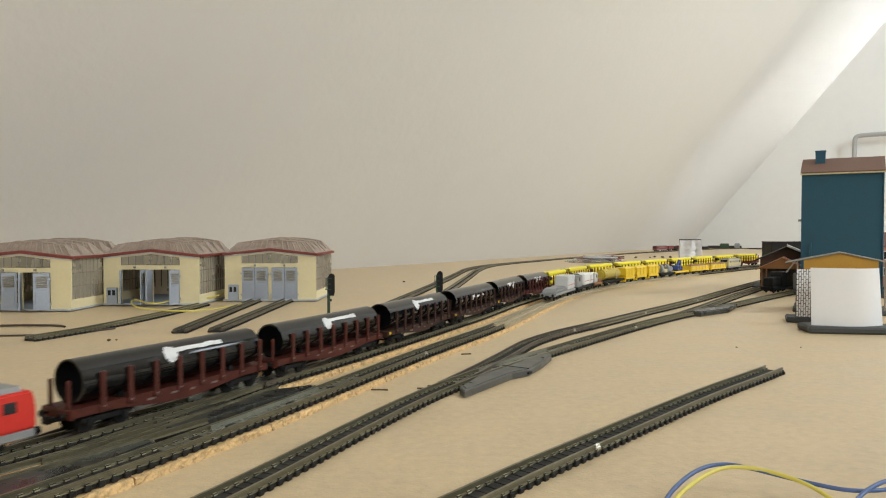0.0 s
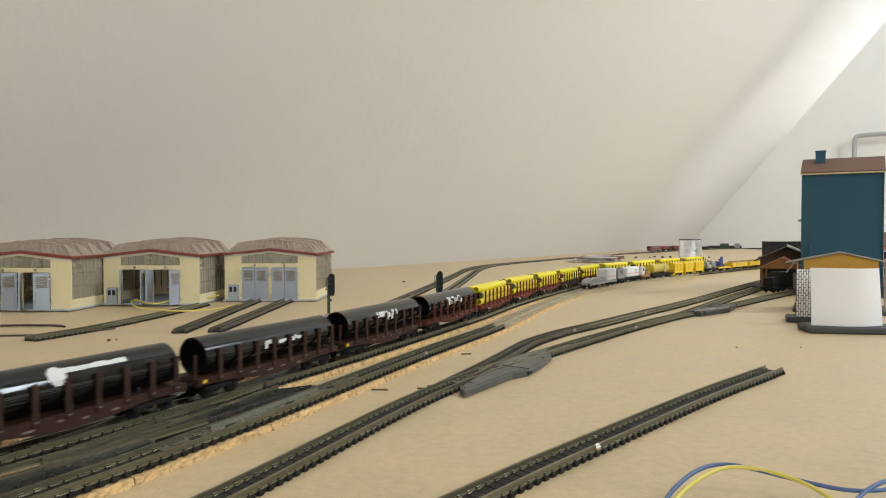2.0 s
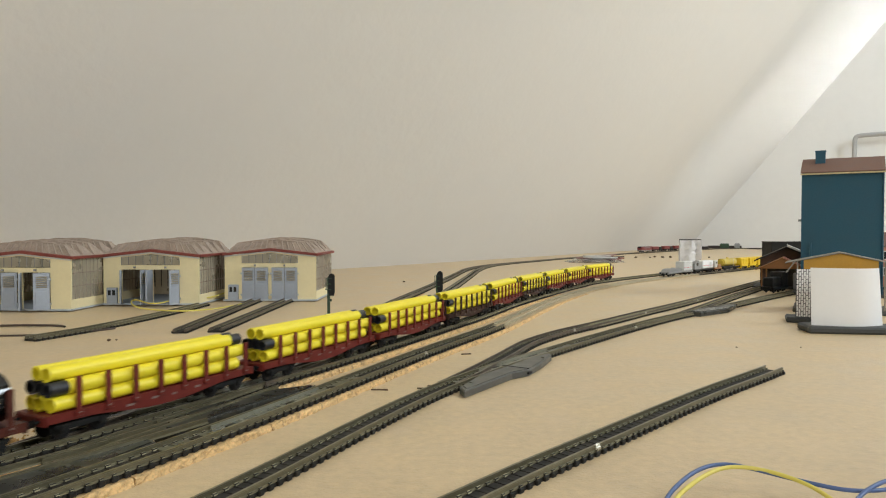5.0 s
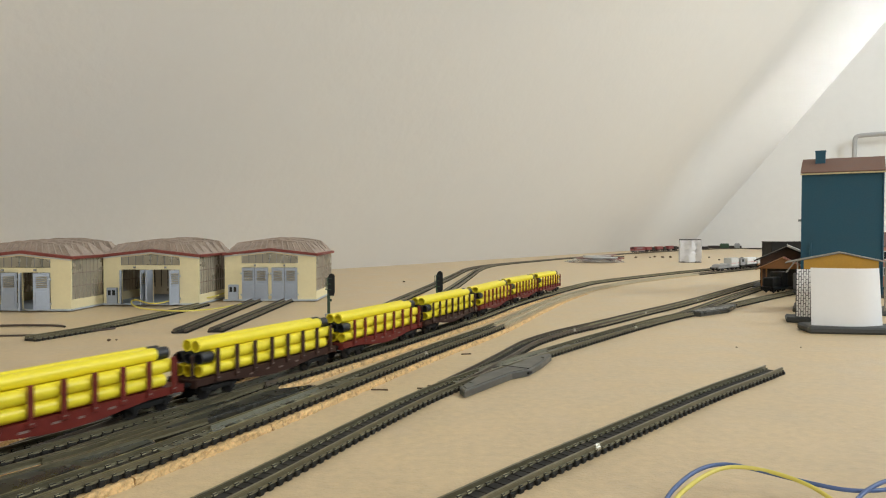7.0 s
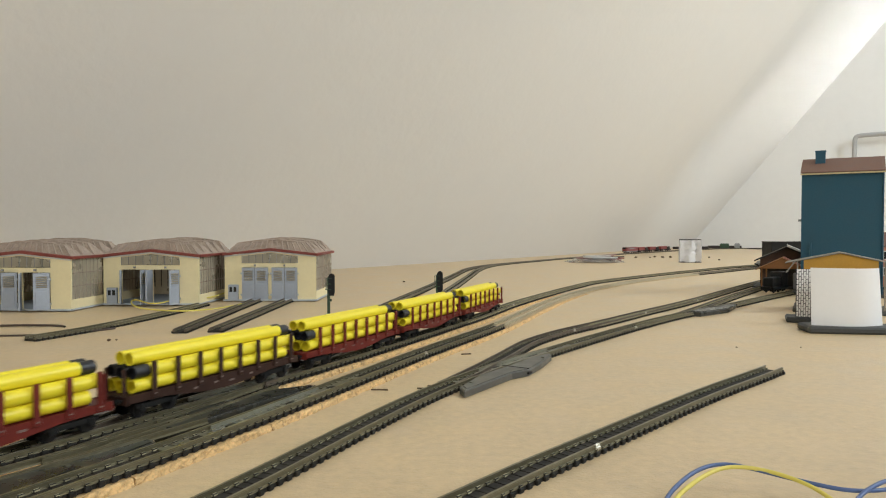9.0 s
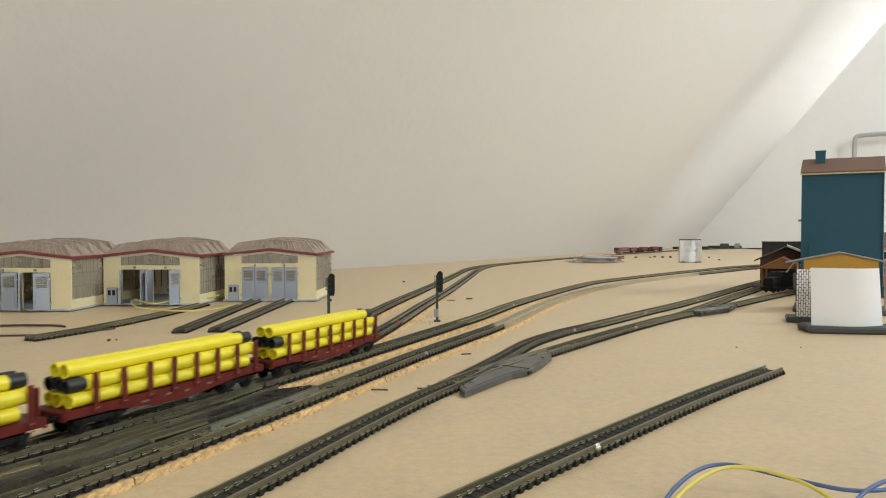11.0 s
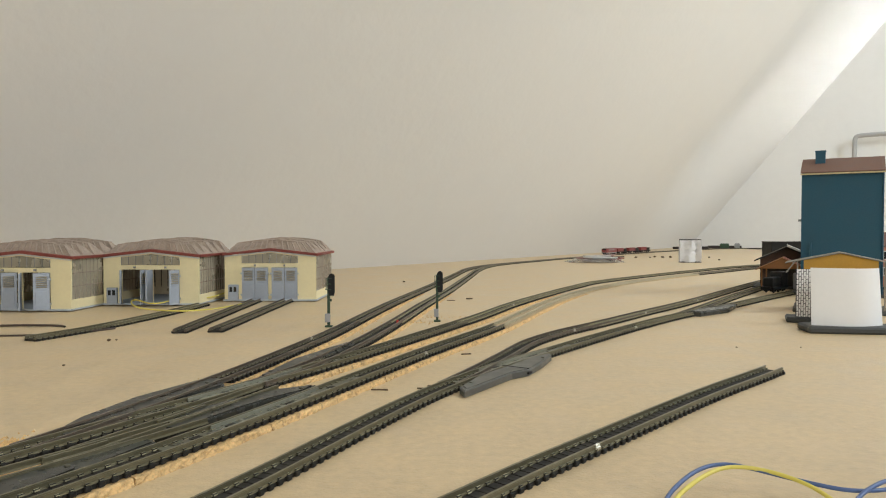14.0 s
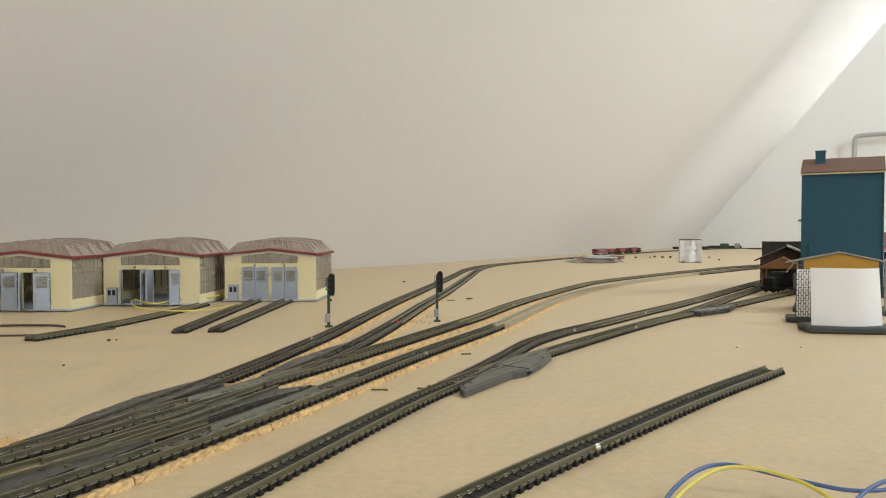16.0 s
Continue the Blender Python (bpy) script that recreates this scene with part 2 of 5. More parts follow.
def prism(bm, outline, d0, d1, axis="y", mi=0):
    """Extrude an outline (pairs) along an axis from d0 to d1."""
    def p3(a, b, d):
        return (a, d, b) if axis == "y" else ((d, a, b) if axis == "x" else (a, b, d))
    v0 = [bm.verts.new(p3(a, b, d0)) for a, b in outline]
    v1 = [bm.verts.new(p3(a, b, d1)) for a, b in outline]
    fs = [bm.faces.new(v0), bm.faces.new(v1)]
    for i in range(len(outline)):
        j = (i + 1) % len(outline)
        fs.append(bm.faces.new((v0[i], v0[j], v1[j], v1[i])))
    for f in fs:
        f.material_index = mi
    bmesh.ops.recalc_face_normals(bm, faces=fs)
    return bm


def wire(name, pts, r, material, parent=None):
    cu = bpy.data.curves.new(name, "CURVE")
    cu.dimensions, cu.bevel_depth, cu.bevel_resolution = "3D", r, 2
    sp = cu.splines.new("NURBS")
    sp.points.add(len(pts) - 1)
    for q, p in zip(sp.points, pts):
        q.co = (*p, 1)
    sp.use_endpoint_u, sp.order_u = True, 4
    cu.materials.append(material)
    ob = new(name, cu)
    ob.parent = parent
    return ob


class Line:
    """A smooth line on the board through a few points, by arc length."""

    def __init__(self, pts, step=0.002, smooth=0.03):
        p = np.array(pts, float)
        d = np.r_[0, np.cumsum(np.linalg.norm(np.diff(p, axis=0), axis=1))]
        s = np.arange(0, d[-1], step)
        q = np.c_[np.interp(s, d, p[:, 0]), np.interp(s, d, p[:, 1])]
        k = int(3 * smooth / step)
        w = np.exp(-0.5 * (np.arange(-k, k + 1) * step / smooth) ** 2)
        w /= w.sum()
        e0, e1 = q[0] - q[1], q[-1] - q[-2]
        pad = np.r_[[q[0] + e0 * i for i in range(k, 0, -1)], q, [q[-1] + e1 * i for i in range(1, k + 1)]]
        self.q = np.c_[np.convolve(pad[:, 0], w, "valid"), np.convolve(pad[:, 1], w, "valid")]
        self.s = np.r_[0, np.cumsum(np.linalg.norm(np.diff(self.q, axis=0), axis=1))]
        self.length = self.s[-1]

    def at(self, s):
        return np.array([np.interp(s, self.s, self.q[:, 0]), np.interp(s, self.s, self.q[:, 1])])

    def heading(self, s):
        a, b = self.at(max(0, s - 0.004)), self.at(min(self.length, s + 0.004))
        return math.atan2(b[1] - a[1], b[0] - a[0])

    def s_near(self, x, y):
        return float(self.s[np.argmin((self.q[:, 0] - x) ** 2 + (self.q[:, 1] - y) ** 2)])

    def span(self, s0, s1, step):
        n = max(2, int((s1 - s0) / step) + 1)
        return [s0 + (s1 - s0) * i / (n - 1) for i in range(n)]


# ---------------- the room: two roof slopes, two gables, floor ----------------


def slope_bulge(u, h):
    """An assumed soft hollow beside the gable corner, shaped to shade the slope into a bright and a dark band."""
    g = math.sin(math.pi / 2 * u / 0.42) ** 2 if u < 0.42 else (math.cos(math.pi / 2 * (u - 0.42) / 0.84) ** 2 if u < 1.26 else 0.0)
    k = min(1.0, max(0.0, (h + 0.08) / 0.60))
    return -0.165 * g * k * k * (3 - 2 * k)


def build_room():
    def quad_wall(name, corners, material, label, thick=0.12):
        bm = bmesh.new()
        a = [Vector(c) for c in corners]
        n = (a[1] - a[0]).cross(a[2] - a[0]).normalized() * thick
        f = bm.faces.new([bm.verts.new(c) for c in a])
        g = bmesh.ops.extrude_face_region(bm, geom=[f])
        bmesh.ops.translate(bm, vec=n, verts=[v for v in g["geom"] if isinstance(v, bmesh.types.BMVert)])
        bmesh.ops.recalc_face_normals(bm, faces=bm.faces[:])
        return tagged(part(name, bm, material), label, "wall", kind="structure")

    vz = FLOOR_Z / SLOPE
    # roof slope over the board, as a fine sheet bent by the assumed hollow
    bm = bmesh.new()
    us = [0.0, 0.02] + [0.04 * i for i in range(1, 40)] + [1.6 + 0.4 * i for i in range(13)]
    hs = [FLOOR_Z + (RIDGE_Z - FLOOR_Z) * i / 24 for i in range(25)]
    nrm = V * math.sin(radians(50)) - Vector((0, 0, math.cos(radians(50))))
    grid = [[bm.verts.new(room(u, z / SLOPE, z) + nrm * slope_bulge(u, z)) for z in hs] for u in us]
    for i in range(len(us) - 1):
        for j in range(len(hs) - 1):
            bm.faces.new((grid[i][j], grid[i][j + 1], grid[i + 1][j + 1], grid[i + 1][j]))
    g = bmesh.ops.extrude_face_region(bm, geom=bm.faces[:])
    bmesh.ops.translate(bm, vec=nrm * -0.12, verts=[v for v in g["geom"] if isinstance(v, bmesh.types.BMVert)])
    bmesh.ops.recalc_face_normals(bm, faces=bm.faces[:])
    tagged(part("wall_slope", bm, M_WALL, smooth=True), "white painted sloping attic roof wall", "wall", kind="structure")
    # gables
    for name, u, label in (("wall_gable", 0.0, "white painted attic gable wall behind the layout"), ("wall_back", ROOM_U, "white painted attic gable wall")):
        bm = bmesh.new()
        # opening for the added fill light, in the unseen gable only
        v0, v1, z0, z1, _ = FILL_WINDOW
        if u != 0:
            def lid(v):
                return SLOPE * min(v, ROOM_V - v)
            shapes = [[(vz, FLOOR_Z), (ROOM_V / 2, RIDGE_Z), (v0, lid(v0)), (v0, FLOOR_Z)], [(v0, FLOOR_Z), (v1, FLOOR_Z), (v1, z0), (v0, z0)],
                      [(v0, z1), (v1, z1), (v1, lid(v1)), (v0, lid(v0))], [(v1, FLOOR_Z), (v1, lid(v1)), (ROOM_V - vz, FLOOR_Z)]]
        else:
            shapes = [[(vz, FLOOR_Z), (ROOM_V / 2, RIDGE_Z), (ROOM_V - vz, FLOOR_Z)]]
        fs = [bm.faces.new([bm.verts.new(room(u, v, z)) for v, z in sh]) for sh in shapes]
        g = bmesh.ops.extrude_face_region(bm, geom=fs)
        bmesh.ops.translate(bm, vec=U * (-0.12 if u == 0 else 0.12), verts=[v for v in g["geom"] if isinstance(v, bmesh.types.BMVert)])
        bmesh.ops.recalc_face_normals(bm, faces=bm.faces[:])
        tagged(part(name, bm, M_GABLE), label, "wall", kind="structure")
    # opposite slope, unseen, with the assumed windows: strips round the openings
    def strip(u0, u1, z0, z1):
        a = [room(u0, ROOM_V - z0 / SLOPE, z0), room(u1, ROOM_V - z0 / SLOPE, z0), room(u1, ROOM_V - z1 / SLOPE, z1), room(u0, ROOM_V - z1 / SLOPE, z1)]
        return a
    bm = bmesh.new()
    out = V * math.sin(radians(50)) + Vector((0, 0, math.cos(radians(50))))
    pieces = []
    u_prev = 0.0
    # the first opening only lets the added narrow lamp through
    for u0, u1, z0, z1 in [(BAND_LIGHT[0], BAND_LIGHT[1], 0.6, 1.85)] + [w[:4] for w in ROOF_WINDOWS]:
        pieces += [strip(u_prev, u0, FLOOR_Z, RIDGE_Z), strip(u0, u1, FLOOR_Z, z0), strip(u0, u1, z1, RIDGE_Z)]
        u_prev = u1
    pieces.append(strip(u_prev, ROOM_U, FLOOR_Z, RIDGE_Z))
    for a in pieces:
        lo = [bm.verts.new(c) for c in a]
        hi = [bm.verts.new(c + out * 0.12) for c in a]
        bm.faces.new(lo)
        bm.faces.new(hi)
        for i in range(4):
            bm.faces.new((lo[i], lo[(i + 1) % 4], hi[(i + 1) % 4], hi[i]))
    bmesh.ops.recalc_face_normals(bm, faces=bm.faces[:])
    tagged(part("wall_opposite", bm, M_WALL), "unseen white painted sloping attic roof wall with assumed windows", "wall", kind="structure")
    quad_wall("floor", [room(0, vz, FLOOR_Z), room(ROOM_U, vz, FLOOR_Z), room(ROOM_U, ROOM_V - vz, FLOOR_Z), room(0, ROOM_V - vz, FLOOR_Z)], M_FLOOR, "brown wooden attic floor", 0.05)
    # the layout board
    bm = bmesh.new()
    f = bm.faces.new([bm.verts.new(c) for c in (room(0.004, -0.08), room(6.2, -0.08), room(6.2, 2.7), room(0.004, 2.7))])
    g = bmesh.ops.extrude_face_region(bm, geom=[f])
    bmesh.ops.translate(bm, vec=(0, 0, -0.016), verts=[v for v in g["geom"] if isinstance(v, bmesh.types.BMVert)])
    bmesh.ops.recalc_face_normals(bm, faces=bm.faces[:])
    tagged(part("ground", bm, M_BOARD), "bare tan hardboard layout baseboard with crumbs", "board", kind="structure")


build_room()

# ---------------- tracks ----------------
LINE_A = Line([(0.1026, -1.7650), (-0.3592, -1.8471), (-0.7388, -1.6624), (-0.8825, -1.3340), (-0.8209, -1.0775), (-0.6773, -0.8209), (-0.1765, 0.2083), (-0.1580, 0.2452), (-0.1190, 0.3232), (-0.0903, 0.3797), (-0.0667, 0.4289), (-0.0380, 0.4925), (0.0031, 0.5880), (0.0359, 0.6639), (0.0646, 0.7450), (0.1099, 0.8582),
               (0.1684, 0.9973), (0.2370, 1.1360), (0.3070, 1.2290), (0.3810, 1.3170), (0.4690, 1.4180), (0.5650, 1.5250), (0.6700, 1.6360), (0.7800, 1.7340), (0.9970, 1.8780), (1.3000, 2.0300), (1.7500, 2.1600), (2.4000, 2.2000)])
LINE_B = Line([(-0.6280, -0.8209), (-0.1447, 0.1703), (-0.1221, 0.2134), (-0.1047, 0.2483), (-0.0903, 0.2791), (-0.0759, 0.3130), (-0.0616, 0.3468), (-0.0534, 0.3674), (-0.0328, 0.4166), (-0.0174, 0.4556), (0.0298, 0.5572), (0.0482, 0.5982),
               (0.0924, 0.7234), (0.1455, 0.8637), (0.2094, 1.0049), (0.2970, 1.1410), (0.4270, 1.2970), (0.4980, 1.3780), (0.6190, 1.5090), (0.7330, 1.6280), (0.9410, 1.7730), (1.2700, 1.9500), (1.7500, 2.0900), (2.4000, 2.1300)])
LINE_E = Line([(-0.1539, 0.2555), (-0.1452, 0.2822), (-0.1308, 0.3345), (-0.1216, 0.3745), (-0.1144, 0.4043), (-0.1057, 0.4495), (-0.0869, 0.5531), (-0.0739, 0.6619), (-0.0569, 0.7889), (-0.0311, 0.9834), (0.0100, 1.2560), (0.0470, 1.5200),
               (0.0730, 1.6300), (0.1100, 1.7250), (0.1750, 1.8400), (0.3750, 2.1700), (0.4900, 2.3400), (0.6550, 2.6000), (0.8500, 2.8600), (1.1750, 3.2500), (1.3500, 3.4200), (1.6000, 3.5000), (2.0000, 3.3000)], smooth=0.022)
LINE_F = Line([(-0.0965, 0.3653), (-0.0811, 0.4053), (-0.0688, 0.4577), (-0.0575, 0.5151), (-0.0445, 0.5972), (-0.0253, 0.7388), (0.0060, 0.9742), (0.0460, 1.2850), (0.0710, 1.4900), (0.0940, 1.6250), (0.1300, 1.7450), (0.1780, 1.8450)], smooth=0.022)
LINE_C = Line([(-0.287, -0.25), (-0.080, 0.195), (-0.069, 0.216), (-0.048, 0.266), (-0.036, 0.295), (-0.025, 0.321), (-0.013, 0.347), (0.002, 0.376), (0.037, 0.435), (0.071, 0.481), (0.111, 0.538), (0.142, 0.580), (0.183, 0.634),
               (0.225, 0.686), (0.255, 0.718), (0.318, 0.783), (0.385, 0.860), (0.459, 0.942), (0.60, 1.09), (0.8, 1.29)], smooth=0.02)
LINE_C1 = Line([(0.002, 0.376), (0.022, 0.420), (0.043, 0.471), (0.064, 0.525), (0.097, 0.578), (0.126, 0.613), (0.164, 0.663), (0.206, 0.720), (0.257, 0.785), (0.321, 0.872), (0.405, 0.994), (0.516, 1.152), (0.702, 1.389)], smooth=0.016)
LINE_C3 = Line([(0.235, 0.697), (0.285, 0.770), (0.359, 0.882), (0.458, 1.024), (0.64, 1.267)], smooth=0.02)
LINE_D = Line([(-0.052, 0.146), (-0.009, 0.196), (0.008, 0.216), (0.028, 0.241), (0.052, 0.267), (0.105, 0.326), (0.127, 0.350), (0.152, 0.376), (0.179, 0.402), (0.2, 0.424)], smooth=0.02)
LINE_G = Line([(-0.320, 0.545), (-0.302, 0.590), (-0.289, 0.660), (-0.277, 0.745), (-0.274, 0.81)], smooth=0.02)
LINE_G2 = Line([(-0.2195, 0.586), (-0.2225, 0.688), (-0.2255, 0.820), (-0.2265, 0.88)])
LINE_G3 = Line([(-0.1915, 0.592), (-0.190, 0.693), (-0.188, 0.850), (-0.187, 0.88)])

PITCH = 0.0050
CORK = 0.003


def bed(y):
    """The main tracks lie on cork and come down to the bare board further on."""
    k = min(1.0, max(0.0, (y - 0.72) / 0.34))
    return CORK * (1 - k * k * (3 - 2 * k))


def height(z, y):
    return bed(y) if z == "bed" else z


def tie(bm, fine=True):
    """One sleeper with the chairs that hold the rails."""
    box(bm, (0.0024, 0.0140, 0.0018), (0, 0, 0.0009), bevel=0.0003 if fine else 0.0)
    for sy in (-1, 1):
        for o in ((-0.0013, 0.0013) if fine else (-0.0012,)):
            size = (0.0024, 0.0011, 0.0011) if sy * o < 0 else (0.0019, 0.0009, 0.0009)
            box(bm, size, (0, sy * 0.0049 + o * (1.0 if sy * o < 0 else 0.88), 0.00225), bevel=0.0003 if fine else 0.0, mi=1)


def sleeper_mesh(name, material, chair):
    bm = bmesh.new()
    tie(bm)
    me = bpy.data.meshes.new(name)
    bm.to_mesh(me)
    bm.free()
    me.materials.append(material)
    me.materials.append(chair)
    return me


ME_SLEEPER = sleeper_mesh("sleeper", M_SLEEPER, M_CHAIR)
ME_PALE = sleeper_mesh("pale_sleeper", M_PALE_SLEEPER, M_PALE_RAIL)


def sweep(line, s0, s1, profile, z, step=0.006, lift=0.0):
    """A profile of (sideways, up) pairs swept along the line."""
    bm = bmesh.new()
    prev = None
    for s in line.span(s0, s1, step):
        p, a = line.at(s), line.heading(s)
        nx, ny = -math.sin(a), math.cos(a)
        ring = [bm.verts.new((p[0] + nx * o, p[1] + ny * o, height(z, p[1]) + lift + h)) for o, h in profile]
        if prev:
            for i in range(len(ring)):
                j = (i + 1) % len(ring)
                bm.faces.new((prev[i], prev[j], ring[j], ring[i]))
        else:
            bm.faces.new(ring)
        prev = ring
    bm.faces.new(prev)
    bmesh.ops.recalc_face_normals(bm, faces=bm.faces[:])
    return bm


def rail_profile(o):
    return [(o - 0.0010, 0.0016), (o + 0.0010, 0.0016), (o + 0.0009, 0.0020), (o + 0.0003, 0.0023), (o + 0.0003, 0.0034), (o + 0.00055, 0.0036), (o + 0.0005, 0.0040), (o - 0.0005, 0.0040), (o - 0.00055, 0.0036), (o - 0.0003, 0.0034), (o - 0.0003, 0.0023), (o - 0.0009, 0.0020)]


def track(label, line, z=0.0, s0=0.0, s1=None, near=(0.12, 0.62), pale=False, lift=0.0, ties_from=0.0, brown=False):
    s1 = line.length if s1 is None else s1
    t = thing("railway_track", label, "track", group="tracks on the board")
    mr, me = (M_PALE_RAIL, ME_PALE) if pale else (M_RAIL, ME_SLEEPER)
    if brown:
        mr = M_BROWN_RAIL
    for o in (-0.0049, 0.0049):
        part("rail", sweep(line, s0, s1, rail_profile(o), z, lift=lift), mr, t, smooth=True)
    tmp = bmesh.new()
    tie(tmp, fine=False)
    tmp.verts.index_update()
    tv, tf = [v.co.copy() for v in tmp.verts], [([v.index for v in f.verts], f.material_index) for f in tmp.faces]
    tmp.free()
    vs, fs, mi = [], [], []
    s = s0 + 0.002 + ties_from
    while s < s1 - 0.001:
        p, a = line.at(s), line.heading(s)
        m = Matrix.Translation((p[0], p[1], height(z, p[1]) - lift)) @ Matrix.Rotation(a + random.uniform(-0.02, 0.02), 4, "Z")
        if near[0] < p[1] < near[1] and not pale:
            ob = new("sleeper", me)
            ob.parent, ob.matrix_local = t, m
        else:
            k = len(vs)
            vs += [m @ c for c in tv]
            fs += [[k + i for i in f] for f, _ in tf]
            mi += [q for _, q in tf]
        s += PITCH
    # webs of plastic that tie the sleepers together under the rails
    for o in (-0.0049, 0.0049):
        part("sleeper_web", sweep(line, s0 + ties_from, s1, [(o - 0.0009, 0.0), (o + 0.0009, 0.0), (o + 0.0009, 0.0012), (o - 0.0009, 0.0012)], z, 0.01, -lift), me.materials[0], t)
    if not pale:
        part("track_base", sweep(line, s0 + ties_from, s1, [(-0.0042, 0.0001), (0.0042, 0.0001), (0.0042, 0.0016), (-0.0042, 0.0016)], z, 0.01, -lift), M_TRACK_BASE, t)
    if vs:
        row = bpy.data.meshes.new("sleeper_row")
        row.from_pydata(vs, [], fs)
        row.materials.append(me.materials[0])
        row.materials.append(me.materials[1])
        row.polygons.foreach_set("material_index", mi)
        ob = new("sleeper_row", row)
        ob.parent, ob["kind"] = t, "stuff"
    return t


def cork_bed(label, line, s0, s1, half=0.0080):
    """A cork strip laid in short lengths with ragged cut edges."""
    t = thing("cork_trackbed", label, "trackbed", group="cork strips under the tracks")
    rnd = random.Random(4)
    s = s0
    while s < s1:
        e = min(s1, s + rnd.uniform(0.07, 0.11))
        bm = bmesh.new()
        prev = None
        for q in line.span(s, e - 0.0008, 0.0022):
            p, a = line.at(q), line.heading(q)
            top = bed(p[1])
            if top < 0.0006:
                break
            nx, ny = -math.sin(a), math.cos(a)
            j = [rnd.uniform(-0.0006, 0.0006) for _ in range(6)]
            prof = [(-half - 0.0008 + j[0], 0.0), (-half - 0.0005 + j[1], top * 0.35), (-half - 0.0003 + j[4], top * 0.7), (-half + j[1] * 0.5, top - 0.0002), (half + j[2] * 0.5, top - 0.0002), (half + 0.0003 + j[5], top * 0.7), (half + 0.0005 + j[2], top * 0.35), (half + 0.0008 + j[3], 0.0)]
            ring = [bm.verts.new((p[0] + nx * o, p[1] + ny * o, h)) for o, h in prof]
            if prev:
                for i in range(8):
                    bm.faces.new((prev[i], prev[(i + 1) % 8], ring[(i + 1) % 8], ring[i]))
            else:
                bm.faces.new(ring)
            prev = ring
        if prev is None or len(bm.faces) < 9:
            bm.free()
            break
        bm.faces.new(prev)
        bmesh.ops.recalc_face_normals(bm, faces=bm.faces[:])
        part("cork_piece", bm, M_CORK, t)
        s = e
    return t


S_B_END = LINE_B.s_near(0.0482, 0.5982)
S_B_DARK = LINE_B.s_near(0.490, 1.370)
cork_bed("crumbly cork strip under the main track", LINE_A, 0.0, LINE_A.length)
cork_bed("crumbly cork strip under the second main track", LINE_B, 0.0, LINE_B.length)
cork_bed("crumbly cork strip under a branch track", LINE_E, 0.10, LINE_E.length)
cork_bed("crumbly cork strip under a branch track", LINE_F, 0.05, LINE_F.length)
track("dark sleepered model railway main track with weathered rails", LINE_A, "bed")
track("dark sleepered model railway track beside the main track", LINE_B, "bed", 0.0, S_B_END)
track("pale sleepered model railway track on cork", LINE_B, "bed", S_B_END + 0.001, S_B_DARK, pale=True)
track("dark sleepered model railway track running to the station", LINE_B, "bed", S_B_DARK + 0.001, brown=True)
track("branch track curving away along the wall", LINE_E, "bed", lift=0.0001, ties_from=0.130, brown=True)
track("branch track leading off the main line", LINE_F, "bed", lift=0.0002, ties_from=0.050, brown=True)
track("model railway siding lying on bare board", LINE_C, 0.0)
track("siding track diverging from a turnout", LINE_C1, 0.0, lift=0.0001, brown=True)
track("station siding diverging from a turnout", LINE_C3, 0.0, lift=0.0001, brown=True)
track("loose straight track piece ending on the bare board", LINE_D, 0.0)
track("shed lead track ending on the bare board", LINE_G, 0.0)
track("short shed track ending on the bare board", LINE_G2, 0.0, brown=True)
track("short shed track ending on the bare board", LINE_G3, 0.0, brown=True)


# ---------------- turnouts: plastic bodies and motor housings beside the tracks ----------------


def inset(outline, k):
    c = Vector((sum(a for a, _ in outline) / len(outline), sum(b for _, b in outline) / len(outline)))
    return [tuple(c + (Vector(q) - c) * k) for q in outline]


def turnout(label, outline, z, top, seam=True, material=M_TURNOUT):
    t = thing("turnout_motor", label, "turnout", group="turnout housings")
    bm = prism(bmesh.new(), outline, z, z + top * 0.9, "z")
    bmesh.ops.bevel(bm, geom=bm.edges[:], offset=0.0006, segments=1, affect="EDGES", clamp_overlap=True)
    part("base_plate", bm, material, t)
    bm = prism(bmesh.new(), inset(outline, 0.965), z + top * 0.55, z + top, "z")
    bmesh.ops.bevel(bm, geom=bm.edges[:], offset=0.0008, segments=2, affect="EDGES", clamp_overlap=True)
    part("housing", bm, material, t)
    a, b = Vector(outline[0]), Vector(outline[len(outline) // 2])
    d = (b - a).normalized()
    rot = Matrix.Rotation(math.atan2(d.y, d.x), 4, "Z")
    if seam:
        part("seam", boxed((0.0004, (b - a).length * 0.16, 0.0004), (*a.lerp(b, 0.55), z + top + 0.0001), rot=rot), M_BLACK, t)
    nrm = Vector((d.y, -d.x))
    lo = max(outline, key=lambda q: (Vector(q) - a.lerp(b, 0.5)).dot(nrm))
    # black block set on the side for the dark inside a slot
    part("side_slot_shade", boxed((0.0040, 0.0012, 0.0012), (lo[0] + nrm.x * 0.0001, lo[1] + nrm.y * 0.0001, z + top * 0.45), rot=rot), M_BLACK, t)
    for q in (0.10, 0.88):
        c = a.lerp(b, q)
        part("screw_boss", rod(bmesh.new(), 0.0010, 0.0006, (c.x, c.y, z + top + 0.0001), "z", 10), M_DECK, t)
    return t


